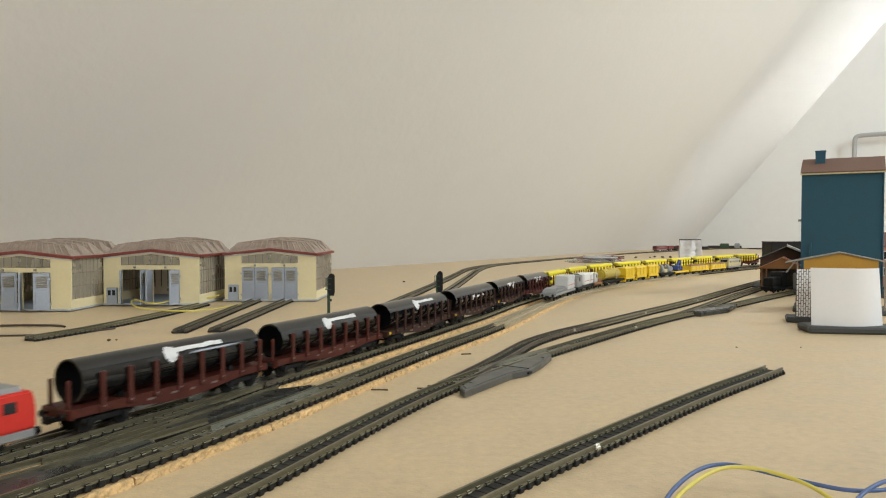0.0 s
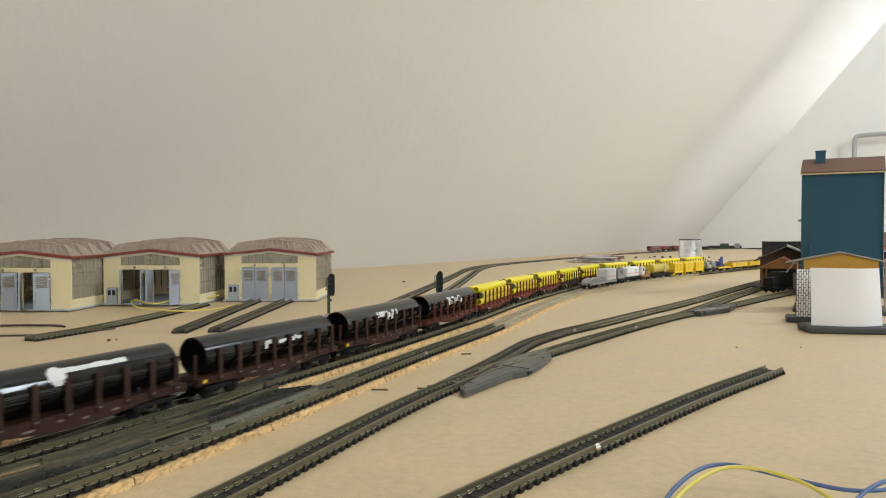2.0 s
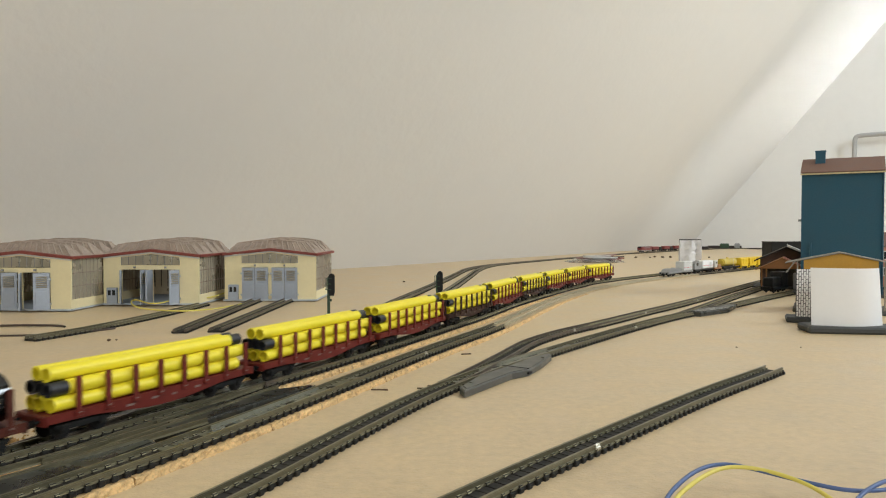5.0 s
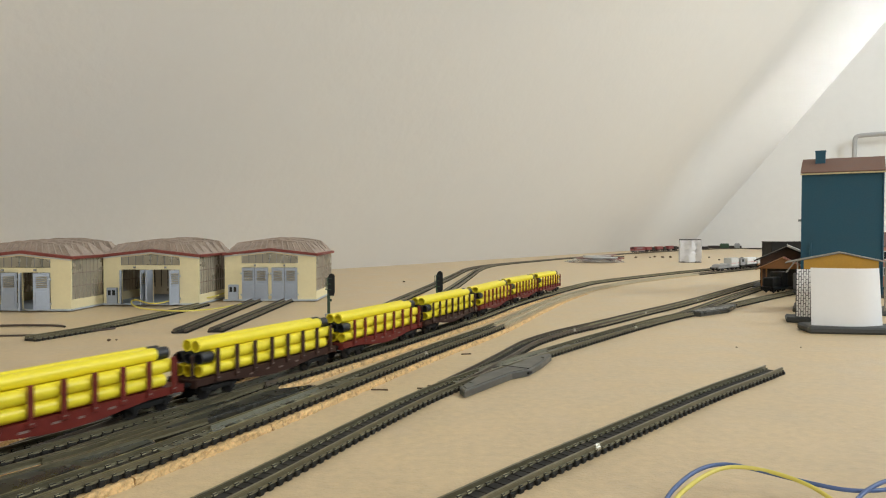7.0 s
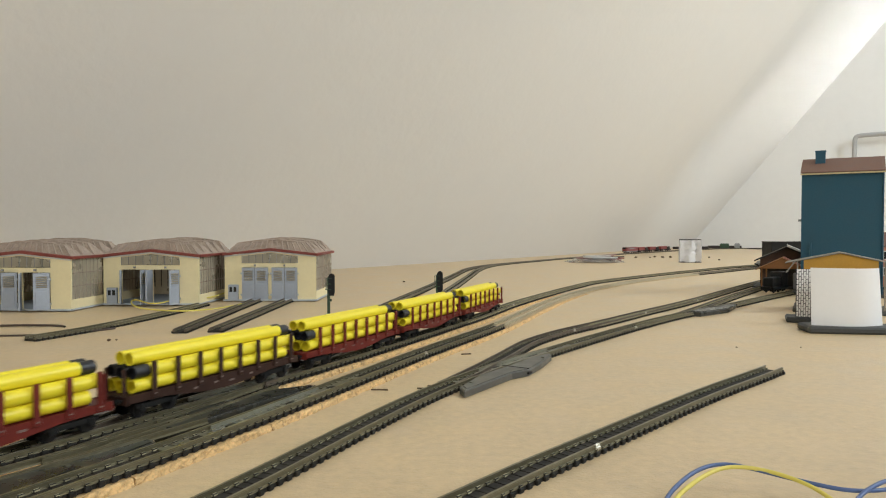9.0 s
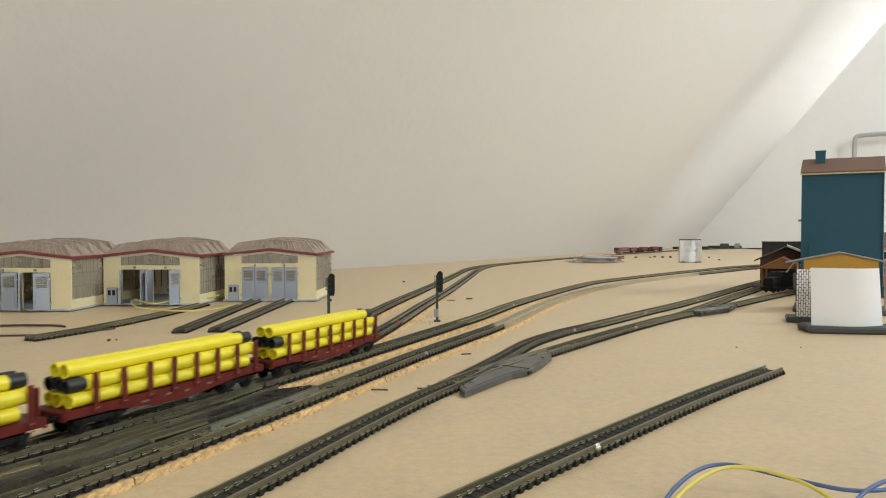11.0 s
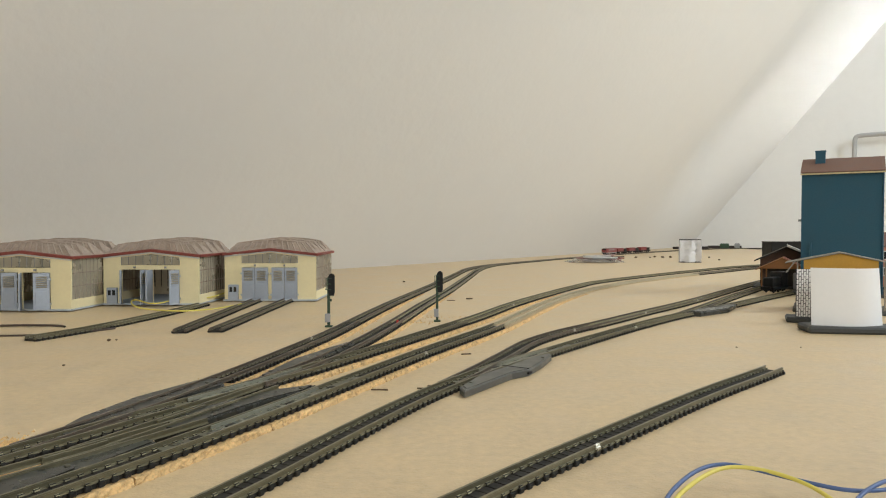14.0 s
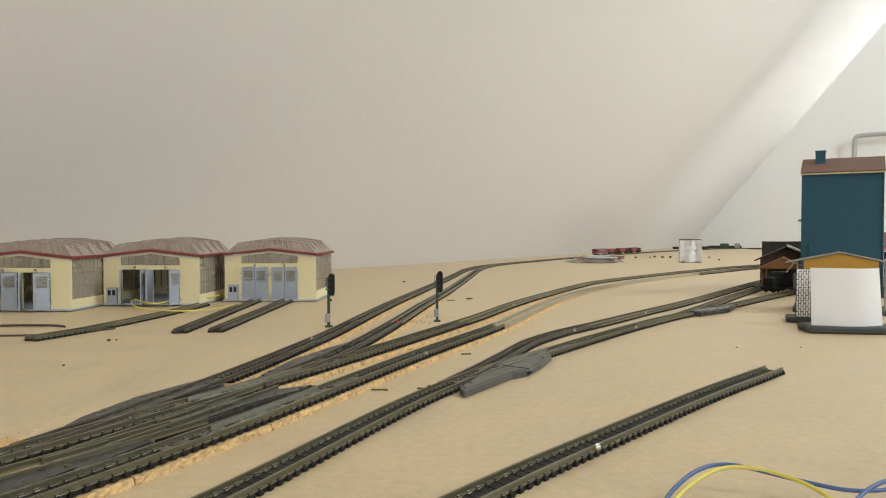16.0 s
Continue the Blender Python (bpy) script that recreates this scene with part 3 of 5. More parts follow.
turnout("dark grey turnout plate beside the main track", [(-0.1549, 0.2760), (-0.1555, 0.2976), (-0.1478, 0.3355), (-0.1344, 0.3674), (-0.1272, 0.3838), (-0.1190, 0.3797), (-0.1129, 0.3633), (-0.1226, 0.3376), (-0.1344, 0.3099), (-0.1468, 0.2688)], 0.0, 0.0061, seam=False)
turnout("dark grey turnout plate between branch tracks", [(-0.1011, 0.3838), (-0.0924, 0.4361), (-0.0780, 0.4772), (-0.0677, 0.5049), (-0.0626, 0.4987), (-0.0708, 0.4638), (-0.0837, 0.4207), (-0.0939, 0.3821)], 0.0, 0.0064, seam=False)
turnout("dark grey turnout plate between the main tracks", [(-0.1160, 0.2812), (-0.1149, 0.3068), (-0.0995, 0.3335), (-0.0821, 0.3550), (-0.0657, 0.3653), (-0.0684, 0.3530), (-0.0818, 0.3344), (-0.0925, 0.3138), (-0.1064, 0.2812)], 0.0, 0.0060, seam=False)
turnout("dark grey turnout plate between the main tracks", [(-0.1388, 0.2036), (-0.1416, 0.2239), (-0.1358, 0.2325), (-0.1250, 0.2407), (-0.1221, 0.2348), (-0.1282, 0.2158), (-0.1310, 0.2018)], 0.0, 0.0060, seam=False)
turnout("dark grey turnout plate between the main tracks", [(-0.1478, 0.2011), (-0.1324, 0.2267), (-0.1301, 0.2395), (-0.1216, 0.2584), (-0.1147, 0.2729), (-0.1088, 0.2668), (-0.1178, 0.2419), (-0.1223, 0.2283), (-0.1313, 0.2011)], 0.0, 0.0055, seam=False)
turnout("grey turnout motor housing on the bare board", [(0.0085, 0.3660), (0.0108, 0.3570), (0.0397, 0.4030), (0.0509, 0.4130), (0.0612, 0.4350), (0.0712, 0.4610), (0.0712, 0.4695), (0.0578, 0.4545), (0.0381, 0.4220), (0.0195, 0.3950)], 0.0, 0.0044, material=M_TURNOUT_GREY)
turnout("dark grey turnout motor housing near the station", [(0.2450, 0.7080), (0.2697, 0.7340), (0.318, 0.7800), (0.328, 0.7850), (0.2987, 0.7359), (0.2567, 0.7017)], 0.0, 0.0050)


def link_rails():
    """Crossover rails between the two main tracks, with check rails."""
    for a, b in (((-0.1303, 0.2514), (-0.0882, 0.3612)), ((-0.1539, 0.2104), (-0.1026, 0.2976))):
        ln = Line([a, ((a[0] + b[0]) / 2 + 0.001, (a[1] + b[1]) / 2), b], smooth=0.02)
        t = thing("crossover_track", "curved crossover rails linking the two main tracks", "track", group="crossover rails")
        for o in (-0.0049, 0.0049):
            part("rail", sweep(ln, 0, ln.length, rail_profile(o), CORK), M_RAIL, t, smooth=True)
        for o in (-0.0030, 0.0030):
            part("check_rail", sweep(ln, ln.length * 0.35, ln.length * 0.6, rail_profile(o), CORK - 0.0002), M_RAIL, t, smooth=True)


link_rails()


def turnout_deck(label, line, y0, y1, z, gaps):
    """The solid moulded floor between a turnout's rails, with black panels for the shade of open pockets and two point
    blades.
    """
    i0, i1 = [float(np.interp(y, line.q[:, 1], line.s)) for y in (y0, y1)]
    t = thing("turnout_deck", label, "turnout", group="turnout decks")
    part("floor_plate", sweep(line, i0, i1, [(-0.0040, 0.0012), (0.0040, 0.0012), (0.0040, 0.0023), (-0.0040, 0.0023)], z), M_DECK, t)
    for o in (-0.0036, 0.0036):
        part("point_blade", sweep(line, i0 + (i1 - i0) * 0.2, i0 + (i1 - i0) * 0.75, [(o - 0.0005, 0.0023), (o + 0.0005, 0.0023), (o + 0.0003, 0.0038), (o - 0.0003, 0.0038)], z), M_PALE_BLADE, t)
    for g in gaps:
        q = i0 + (i1 - i0) * g
        p, a = line.at(q), line.heading(q)
        # flat black box on the solid floor, coloured as a pocket's shade
        part("pocket_shade", boxed((0.0050, 0.0036, 0.0004), (p[0], p[1], height(z, p[1]) + 0.0024), rot=Matrix.Rotation(a, 4, "Z")), M_BLACK, t)


turnout_deck("olive grey turnout floor with black pocket panels on bare board", LINE_C, 0.385, 0.520, 0.0, (0.05, 0.16, 0.30, 0.62))
turnout_deck("olive grey turnout floor in the main track", LINE_A, 0.300, 0.440, "bed", (0.1, 0.22, 0.72, 0.84))
turnout_deck("olive grey turnout floor in the second main track", LINE_B, 0.255, 0.385, "bed", (0.12, 0.26, 0.55, 0.8))

# ---------------- rolling stock ----------------


def running_gear(w, xs, axles=(-0.0078, 0.0078), frame_mat=None, lift=0.0):
    k = lift
    for x in xs:
        bm = bmesh.new()
        for sy in (-1, 1):
            prism(bm, [(x - 0.0115, 0.0042 + k), (x + 0.0115, 0.0042 + k), (x + 0.0105, 0.0024 + k), (x + 0.004, 0.0030 + k / 2), (x - 0.004, 0.0030 + k / 2), (x - 0.0105, 0.0024 + k)], sy * 0.0064, sy * 0.0072)
            for a in axles:
                box(bm, (0.0026, 0.0012, 0.0030), (x + a, sy * 0.0074, 0.0032 + k / 2), bevel=0.0003)
        box(bm, (0.006, 0.013, 0.0016 + k), (x, 0, 0.0042 + k))
        bogie = part("bogie", bm, frame_mat or M_BLACK, w)
        for a in axles:
            r = 0.0031 + k * 0.3
            bm = bmesh.new()
            for sy in (-1, 1):
                rod(bm, r, 0.0012, (x + a, sy * 0.0047, r), "y", 14)
                rod(bm, r + 0.0005, 0.0004, (x + a, sy * 0.0041, r + 0.0002), "y", 14)
            rod(bm, 0.0006, 0.0135, (x + a, 0, r), "y", 6)
            part("wheelset", bm, M_BLACK, bogie)


def couplers(w, half, z=0.0058):
    for sx in (-1, 1):
        bm = boxed((0.0052, 0.0030, 0.0018), (sx * (half + 0.0022), 0, z - 0.0018), bevel=0.0003)
        box(bm, (0.0012, 0.0040, 0.0032), (sx * (half + 0.0046), 0, z - 0.0014), bevel=0.0003)
        part("coupler", bm, M_BLACK, w)
        for sy in (-1, 1):
            bm = rod(bmesh.new(), 0.0006, 0.003, (sx * (half + 0.0012), sy * 0.0055, z), "x", 8)
            rod(bm, 0.0014, 0.0005, (sx * (half + 0.0028), sy * 0.0055, z), "x", 10)
            part("buffer", bm, M_BLACK, w)


def stake_wagon(label, frame, rnd):
    w = thing("stake_wagon", label, "wagon", group="pipe train")
    half = 0.0528
    part("floor", boxed((2 * half, 0.0170, 0.0014), (0, 0, 0.0098), bevel=0.0002), frame, w)
    for sy in (-1, 1):
        belly = [(0.036 * q / 8, 0.0072 - 0.0030 * math.cos(math.pi / 2 * q / 8) ** 1.4) for q in range(8, -9, -1)]
        bm = prism(bmesh.new(), [(-half, 0.0105), (half, 0.0105), (half, 0.0074)] + belly + [(-half, 0.0074)], sy * 0.0080, sy * 0.0090)
        bar = part("solebar", bm, frame, w)
        for x in (-0.018, -0.006, 0.004, 0.017):
            part("lettering", boxed((0.0020 + 0.002 * rnd.random(), 0.0002, 0.0008), (x, sy * 0.0091, 0.0068 + 0.0012 * rnd.random())), M_DULL_MARK, bar)
    for sx in (-1, 1):
        part("headstock", boxed((0.0012, 0.0172, 0.0036), (sx * half, 0, 0.0084), bevel=0.0002), frame, w)
        for sy in (-1, 1):
            if rnd.random() < 0.7:
                part("end_stake", boxed((0.0014, 0.0014, 0.0105), (sx * (half - 0.0008), sy * 0.0052, 0.0156), bevel=0.0003), frame, w)
    for i in range(8):
        for sy in (-1, 1):
            x = -0.0405 + 0.0125 * i
            bm = boxed((0.0022, 0.0012, 0.0142), (x, sy * 0.0093, 0.0159), bevel=0.0003)
            box(bm, (0.0030, 0.0016, 0.0022), (x, sy * 0.0092, 0.0092), bevel=0.0003)
            st = part("stake", bm, frame, w)
            part("stake_mark", boxed((0.0012, 0.0002, 0.0005), (x, sy * 0.01005, 0.0097)), M_DULL_MARK, st)
    running_gear(w, (-0.037, 0.037), lift=0.0018)
    couplers(w, half, 0.0084)
    return w


def marks(w, kind, rnd, r, zc):
    """Illegible white lettering on the side of a black pipe, and a highlight streak on the long kind, as plain bars
    that hug the pipe.
    """
    def bar(x, a0, a1, wd):
        bm = bmesh.new()
        rows = []
        for i in range(5):
            a = radians(a0 + (a1 - a0) * i / 4)
            rows.append([bm.verts.new((x + o, -(r + 0.00012) * math.cos(a), zc + (r + 0.00012) * math.sin(a))) for o in (-wd / 2, wd / 2)])
        for i in range(4):
            bm.faces.new((rows[i][0], rows[i][1], rows[i + 1][1], rows[i + 1][0]))
        g = bmesh.ops.extrude_face_region(bm, geom=bm.faces[:])
        for v in g["geom"]:
            if isinstance(v, bmesh.types.BMVert):
                v.co.y, v.co.z = v.co.y * 0.97, zc + (v.co.z - zc) * 0.97
        bmesh.ops.recalc_face_normals(bm, faces=bm.faces[:])
        part("lettering", bm, M_MARK, w, "white painted bars on the pipe")
    if kind == "long":
        for i in range(7):
            q = (i - 3) / 3.5
            k = 26 * math.sqrt(1 - q * q) * rnd.uniform(0.92, 1.05)
            bar(-0.006 + 0.0034 * q, 34 - k, 34 + k, 0.0010)
        # white streak painted along the pipe's highlight line
        x = -0.0012
        while x < 0.022:
            bar(x, 37 + rnd.uniform(-2, 1), 51 + rnd.uniform(-2, 2), 0.0050)
            x += 0.0046
    elif kind == "short":
        for x, lo, hi, wd in ((-0.0080, -12, 14, 0.0020), (-0.0055, 2, 16, 0.0024), (-0.0025, -6, 15, 0.0014), (0.0030, -3, 9, 0.0034), (0.0060, 0, 10, 0.0026), (0.0125, -2, 12, 0.0030), (0.0150, 4, 16, 0.0014), (0.0178, 0, 11, 0.0030)):
            bar(x, lo, hi, wd)
    else:
        x = -0.012
        while x < 0.016:
            lo, hi = rnd.choice([(-6, 34), (-6, 34), (10, 34), (-6, 16), (4, 24)])
            bar(x, lo, hi, rnd.uniform(0.0012, 0.0026))
            x += rnd.uniform(0.0020, 0.0034)


def black_pipe_wagon(label, frame, kind, seed):
    rnd = random.Random(seed)
    w = stake_wagon(label, frame, rnd)
    if frame is M_BROWN_FRAME:
        part("yellow_patch", boxed((0.0022, 0.0003, 0.0015), (-0.0500, -0.0092, 0.0090)), M_WORKS_YELLOW, w, "small yellow paint patch")
    r, zc = 0.0086, 0.0193
    part("black_pipe", tube(bmesh.new(), r, r - 0.0007, -0.0482, 0.0482, (0, zc), 40), [M_BLACK_PIPE, M_PIPE_IN], w, "glossy black pipe with white painted marks", smooth=True)
    for x in (-0.03, 0.0, 0.03):
        for sy in (-1, 1):
            part("chock", prism(bmesh.new(), [(sy * 0.0025, 0.0104), (sy * 0.0065, 0.0104), (sy * 0.0065, 0.0130)], x - 0.001, x + 0.001, "x"), M_BLACK, w)
    marks(w, kind, rnd, r, zc)
    return w


def yellow_pipe_wagon(label, frame, seed):
    rnd = random.Random(seed)
    w = stake_wagon(label, frame, rnd)
    r = 0.0028
    rows = [(0.0106 + r, (-0.0056, 0.0, 0.0056), -0.0494, 0.044, None), (0.0106 + 3 * r, (-0.0056, 0.0, 0.0056), -0.0497, 0.0500, "front"), (0.0106 + 4.85 * r, (-0.0029, 0.0029), -0.0482, 0.0495, "rear")]
    for z, ys, x0, x1, collar in rows:
        for y in ys:
            j = rnd.uniform(-0.0012, 0.0012)
            a, b = x0 + j, x1 + j
            if collar == "front":
                a += 0.0075
            if collar == "rear":
                b -= 0.0065
            pipe = part("yellow_pipe", tube(bmesh.new(), r, r - 0.0005, a, b, (y, z), 18), [M_YELLOW_PIPE, M_YELLOW_PIPE], w, "bright yellow plastic pipe with open ends", smooth=True)
            if collar:
                c0, c1 = (a - 0.0075, a + 0.0002) if collar == "front" else (b - 0.0002, b + 0.0065)
                part("collar", tube(bmesh.new(), r * 0.93, r * 0.74, c0, c1, (y, z), 18), [M_COLLAR, M_COLLAR], pipe, "black pipe socket", smooth=True)
    return w


def loco(name, label, paint, roof, group, length=0.112, stripe=None, cat="locomotive"):
    w = thing(name, label, cat, group=group)
    h = length / 2
    part("frame", boxed((length, 0.0165, 0.0030), (0, 0, 0.0062), bevel=0.0004), M_GREY, w)
    bm = prism(bmesh.new(), [(-h, 0.0078), (h, 0.0078), (h, 0.0165), (h - 0.0012, 0.0212), (-h + 0.0012, 0.0212), (-h, 0.0165)], -0.0090, 0.0090)
    bmesh.ops.bevel(bm, geom=bm.edges[:], offset=0.0008, segments=2, affect="EDGES", clamp_overlap=True)
    body = part("body", bm, paint, w, smooth=True)
    part("roof", prism(bmesh.new(), [(-0.0072, 0.0210), (0.0072, 0.0210), (0.0060, 0.0228), (-0.0060, 0.0228)], -h + 0.004, h - 0.004, "x"), roof, w)
    for sx in (-1, 1):
        bm = boxed((0.0006, 0.0130, 0.0042), (sx * (h - 0.0004), 0, 0.0180), rot=Matrix.Rotation(sx * -0.25, 4, "Y"))
        part("windscreen", bm, M_GLASS_DARK, body)
        for sy in (-1, 1):
            part("headlight", rod(bmesh.new(), 0.0010, 0.0008, (sx * (h + 0.0002), sy * 0.006, 0.0105), "x", 10), M_LAMP, body)
            part("cab_window", boxed((0.0045, 0.0004, 0.0038), (sx * (h - 0.0095), sy * 0.0091, 0.0165), bevel=0.0001), M_GLASS_DARK, body)
            part("cab_door", boxed((0.0042, 0.0003, 0.0095), (sx * (h - 0.0165), sy * 0.00912, 0.0135)), paint, body)
    for i in range(5):
        for sy in (-1, 1):
            part("side_grille", boxed((0.0085, 0.0004, 0.0034), (-0.024 + 0.012 * i, sy * 0.0091, 0.0165)), M_GREY if stripe is None else stripe, body)
    running_gear(w, (-length * 0.31, length * 0.31))
    couplers(w, h)
    return w


def flat_wagon(name, label, length, deck, side=0.0022, axles=2):
    w = thing(name, label, "wagon", group="works train")
    part("floor", boxed((length - 0.008, 0.0165, 0.0016), (0, 0, 0.0070), bevel=0.0002), deck, w)
    for sy in (-1, 1):
        part("solebar", boxed((length - 0.008, 0.0010, side), (0, sy * 0.0080, 0.0062), bevel=0.0002), deck, w)
    for sx in (-1, 1):
        part("headstock", boxed((0.0012, 0.0165, 0.0032), (sx * (length / 2 - 0.0042), 0, 0.0058)), deck, w)
    if length > 0.08:
        running_gear(w, (-length * 0.31, length * 0.31))
    else:
        running_gear(w, (0,), (-length * 0.27, length * 0.27))
    couplers(w, length / 2 - 0.0050)
    return w


def works_train():
    out = []
    # grey low wagon with a white box at its leading end; local x points the way it runs
    w = flat_wagon("low_wagon", "grey low wagon carrying a white container", 0.102, M_GREY)
    bm = prism(bmesh.new(), [(-0.046, 0.0078), (0.010, 0.0078), (0.006, 0.0120), (-0.004, 0.0135), (-0.014, 0.0120), (-0.026, 0.0132), (-0.040, 0.0120)], -0.0075, 0.0075)
    bmesh.ops.bevel(bm, geom=bm.edges[:], offset=0.0012, segments=2, affect="EDGES", clamp_overlap=True)
    part("machine_cover", bm, M_GREY, w, "low grey machine cover")
    bm = boxed((0.034, 0.0155, 0.0155), (0.029, 0, 0.0156), bevel=0.0008)
    c = part("container", bm, M_LIGHT_GREY, w, "pale grey box container")
    part("stripe", boxed((0.034, 0.0002, 0.0006), (0.029, -0.0079, 0.0128)), M_RED, c)
    for i in range(6):
        part("rib", boxed((0.0007, 0.0004, 0.0125), (0.016 + 0.0052 * i, -0.0078, 0.0158)), M_WHITE, c)
    out.append((w, 0.051))
    w = flat_wagon("crew_wagon", "light grey crew wagon with a dark dish", 0.098, M_BLACK)
    bm = prism(bmesh.new(), [(-0.046, 0.0078), (-0.020, 0.0078), (-0.020, 0.0190), (-0.024, 0.0212), (-0.042, 0.0212), (-0.046, 0.0180)], -0.0078, 0.0078)
    cab = part("cabin", bm, M_GREY, w)
    part("cabin_window", boxed((0.008, 0.0003, 0.005), (-0.034, -0.0080, 0.0165)), M_GLASS_DARK, cab)
    part("dish", tube(bmesh.new(), 0.0062, 0.0030, -0.019, -0.016, (0, 0.0168), 18), [M_GREY, M_GREY], w, "round dark grey dish")
    c = part("container", boxed((0.052, 0.0158, 0.0140), (0.019, 0, 0.0149), bevel=0.0014), M_WHITE, w)
    part("stripe", boxed((0.052, 0.0002, 0.0006), (0.019, -0.0081, 0.0130)), M_RED, c)
    part("hatch", boxed((0.010, 0.0004, 0.008), (0.030, -0.0080, 0.0150)), M_LIGHT_GREY, c)
    out.append((w, 0.154))
    w = flat_wagon("tool_wagon", "brown flat wagon with a grey-green hut", 0.068, M_BROWN_LOAD)
    hut = part("hut", boxed((0.022, 0.0150, 0.0130), (-0.016, 0, 0.0143), bevel=0.0012), M_LIGHT_GREY, w)
    part("hut_window", boxed((0.006, 0.0003, 0.004), (-0.016, -0.0077, 0.0165)), M_GLASS_DARK, hut)
    part("timber_stack", boxed((0.028, 0.0145, 0.0052), (0.015, 0, 0.0104), bevel=0.0008), M_BROWN_LOAD, w)
    out.append((w, 0.243))
    w = flat_wagon("tank_wagon", "ochre yellow tank wagon", 0.064, M_BLACK)
    bm = rod(bmesh.new(), 0.0072, 0.048, (0, 0, 0.0155), "x", 22)
    bmesh.ops.bevel(bm, geom=[e for e in bm.edges if len(e.link_faces) == 2 and e.calc_face_angle(0) > 1.0], offset=0.002, segments=2, affect="EDGES")
    tank = part("tank", bm, M_TANK, w, smooth=True)
    for x in (-0.016, 0.0, 0.016):
        part("band", tube(bmesh.new(), 0.0074, 0.0071, x - 0.0005, x + 0.0005, (0, 0.0155), 22), [M_BEIGE, M_BEIGE], tank)
    part("dome", rod(bmesh.new(), 0.0022, 0.002, (0, 0, 0.0234), "z", 12), M_WORKS_YELLOW, tank)
    part("ladder", boxed((0.003, 0.0004, 0.012), (0.008, -0.0078, 0.0145)), M_BEIGE, w)
    out.append((w, 0.311))
    for i in range(3):
        if i == 0:
            w = flat_wagon("hopper_wagon", "bright yellow hopper wagon with hinged roof", 0.0435, M_WORKS_YELLOW)
            bm = prism(bmesh.new(), [(-0.0185, 0.0200), (0.0185, 0.0200), (0.0185, 0.0110), (0.0120, 0.0060), (-0.0120, 0.0060), (-0.0185, 0.0110)], -0.0080, 0.0080)
            body = part("hopper", bm, M_WORKS_YELLOW, w)
            for x in (-0.0178, -0.006, 0.006, 0.0178):
                for sy in (-1, 1):
                    part("rib", boxed((0.0011, 0.0008, 0.0100), (x, sy * 0.0083, 0.0150)), M_WORKS_YELLOW, body)
            part("roof", prism(bmesh.new(), [(-0.0084, 0.0200), (0.0084, 0.0200), (0.0060, 0.0222), (-0.0060, 0.0222)], -0.0192, 0.0192, "x"), M_WORKS_YELLOW, w)
            for x in (-0.016, 0.016):
                part("leg", boxed((0.0030, 0.0145, 0.0060), (x, 0, 0.0045)), M_WORKS_YELLOW, w)
            first = w
        else:
            w = copy_thing(first, Matrix.Identity(4))
        out.append((w, 0.365 + 0.0437 * i))
    w = flat_wagon("hoop_wagon", "dark grey wagon with arched hoops", 0.055, M_BLACK)
    for x in (-0.014, 0.008):
        part("hoop", tube(bmesh.new(), 0.0075, 0.0052, x - 0.0035, x + 0.0035, (0, 0.0140), 18), [M_GREY, M_BLACK], w, "dark arched hoop")
    part("crate", boxed((0.012, 0.013, 0.006), (-0.003, 0, 0.0108), bevel=0.0006), M_BEIGE, w)
    part("drum", rod(bmesh.new(), 0.0050, 0.010, (0.020, 0, 0.0125), "y", 14), M_GREY, w)
    out.append((w, 0.502))
    w = flat_wagon("crane_wagon", "yellow flat wagon with a blue folded crane", 0.066, M_WORKS_YELLOW)
    c = part("crane_cab", boxed((0.014, 0.0130, 0.0100), (-0.012, 0, 0.0130), bevel=0.0014), M_BLUE_CRANE, w, "dark blue crane cabin")
    part("cab_window", boxed((0.006, 0.0003, 0.005), (-0.012, -0.0067, 0.0145)), M_GLASS_DARK, c)
    a1 = prism(bmesh.new(), [(-0.010, 0.0140), (-0.006, 0.0140), (0.006, 0.0250), (0.002, 0.0268)], -0.0016, 0.0016)
    arm = part("boom", a1, M_BLUE_CRANE, w)
    part("jib", prism(bmesh.new(), [(0.002, 0.0268), (0.006, 0.0262), (0.0100, 0.0120), (0.0072, 0.0115)], -0.0013, 0.0013), M_BLUE_CRANE, arm)
    part("bucket", boxed((0.007, 0.007, 0.0042), (0.009, 0, 0.0100), bevel=0.001), M_BLUE_CRANE, arm)
    out.append((w, 0.564))
    for i in range(2):
        if i == 0:
            w = flat_wagon("drop_side_wagon", "yellow drop-side wagon loaded with brown ballast", 0.076, M_WORKS_YELLOW)
            for sy in (-1, 1):
                side = part("side_board", boxed((0.066, 0.0010, 0.0060), (0, sy * 0.0080, 0.0108), bevel=0.0002), M_WORKS_YELLOW, w)
                for j in range(6):
                    part("stanchion", boxed((0.0010, 0.0008, 0.0064), (-0.030 + 0.012 * j, sy * 0.0087, 0.0108)), M_BEIGE, side)
            for sx in (-1, 1):
                part("end_board", boxed((0.0010, 0.0155, 0.0060), (sx * 0.0332, 0, 0.0108)), M_WORKS_YELLOW, w)
            rnd = random.Random(9)
            bm = bmesh.new()
            g = [[bm.verts.new((-0.0325 + 0.0065 * a, -0.0072 + 0.0036 * b, 0.0125 + (0.0032 if 0 < a < 10 and 0 < b < 4 else 0) + rnd.uniform(0, 0.0014))) for b in range(5)] for a in range(11)]
            for a in range(10):
                for b in range(4):
                    bm.faces.new((g[a][b], g[a + 1][b], g[a + 1][b + 1], g[a][b + 1]))
            ex = bmesh.ops.extrude_face_region(bm, geom=bm.faces[:])
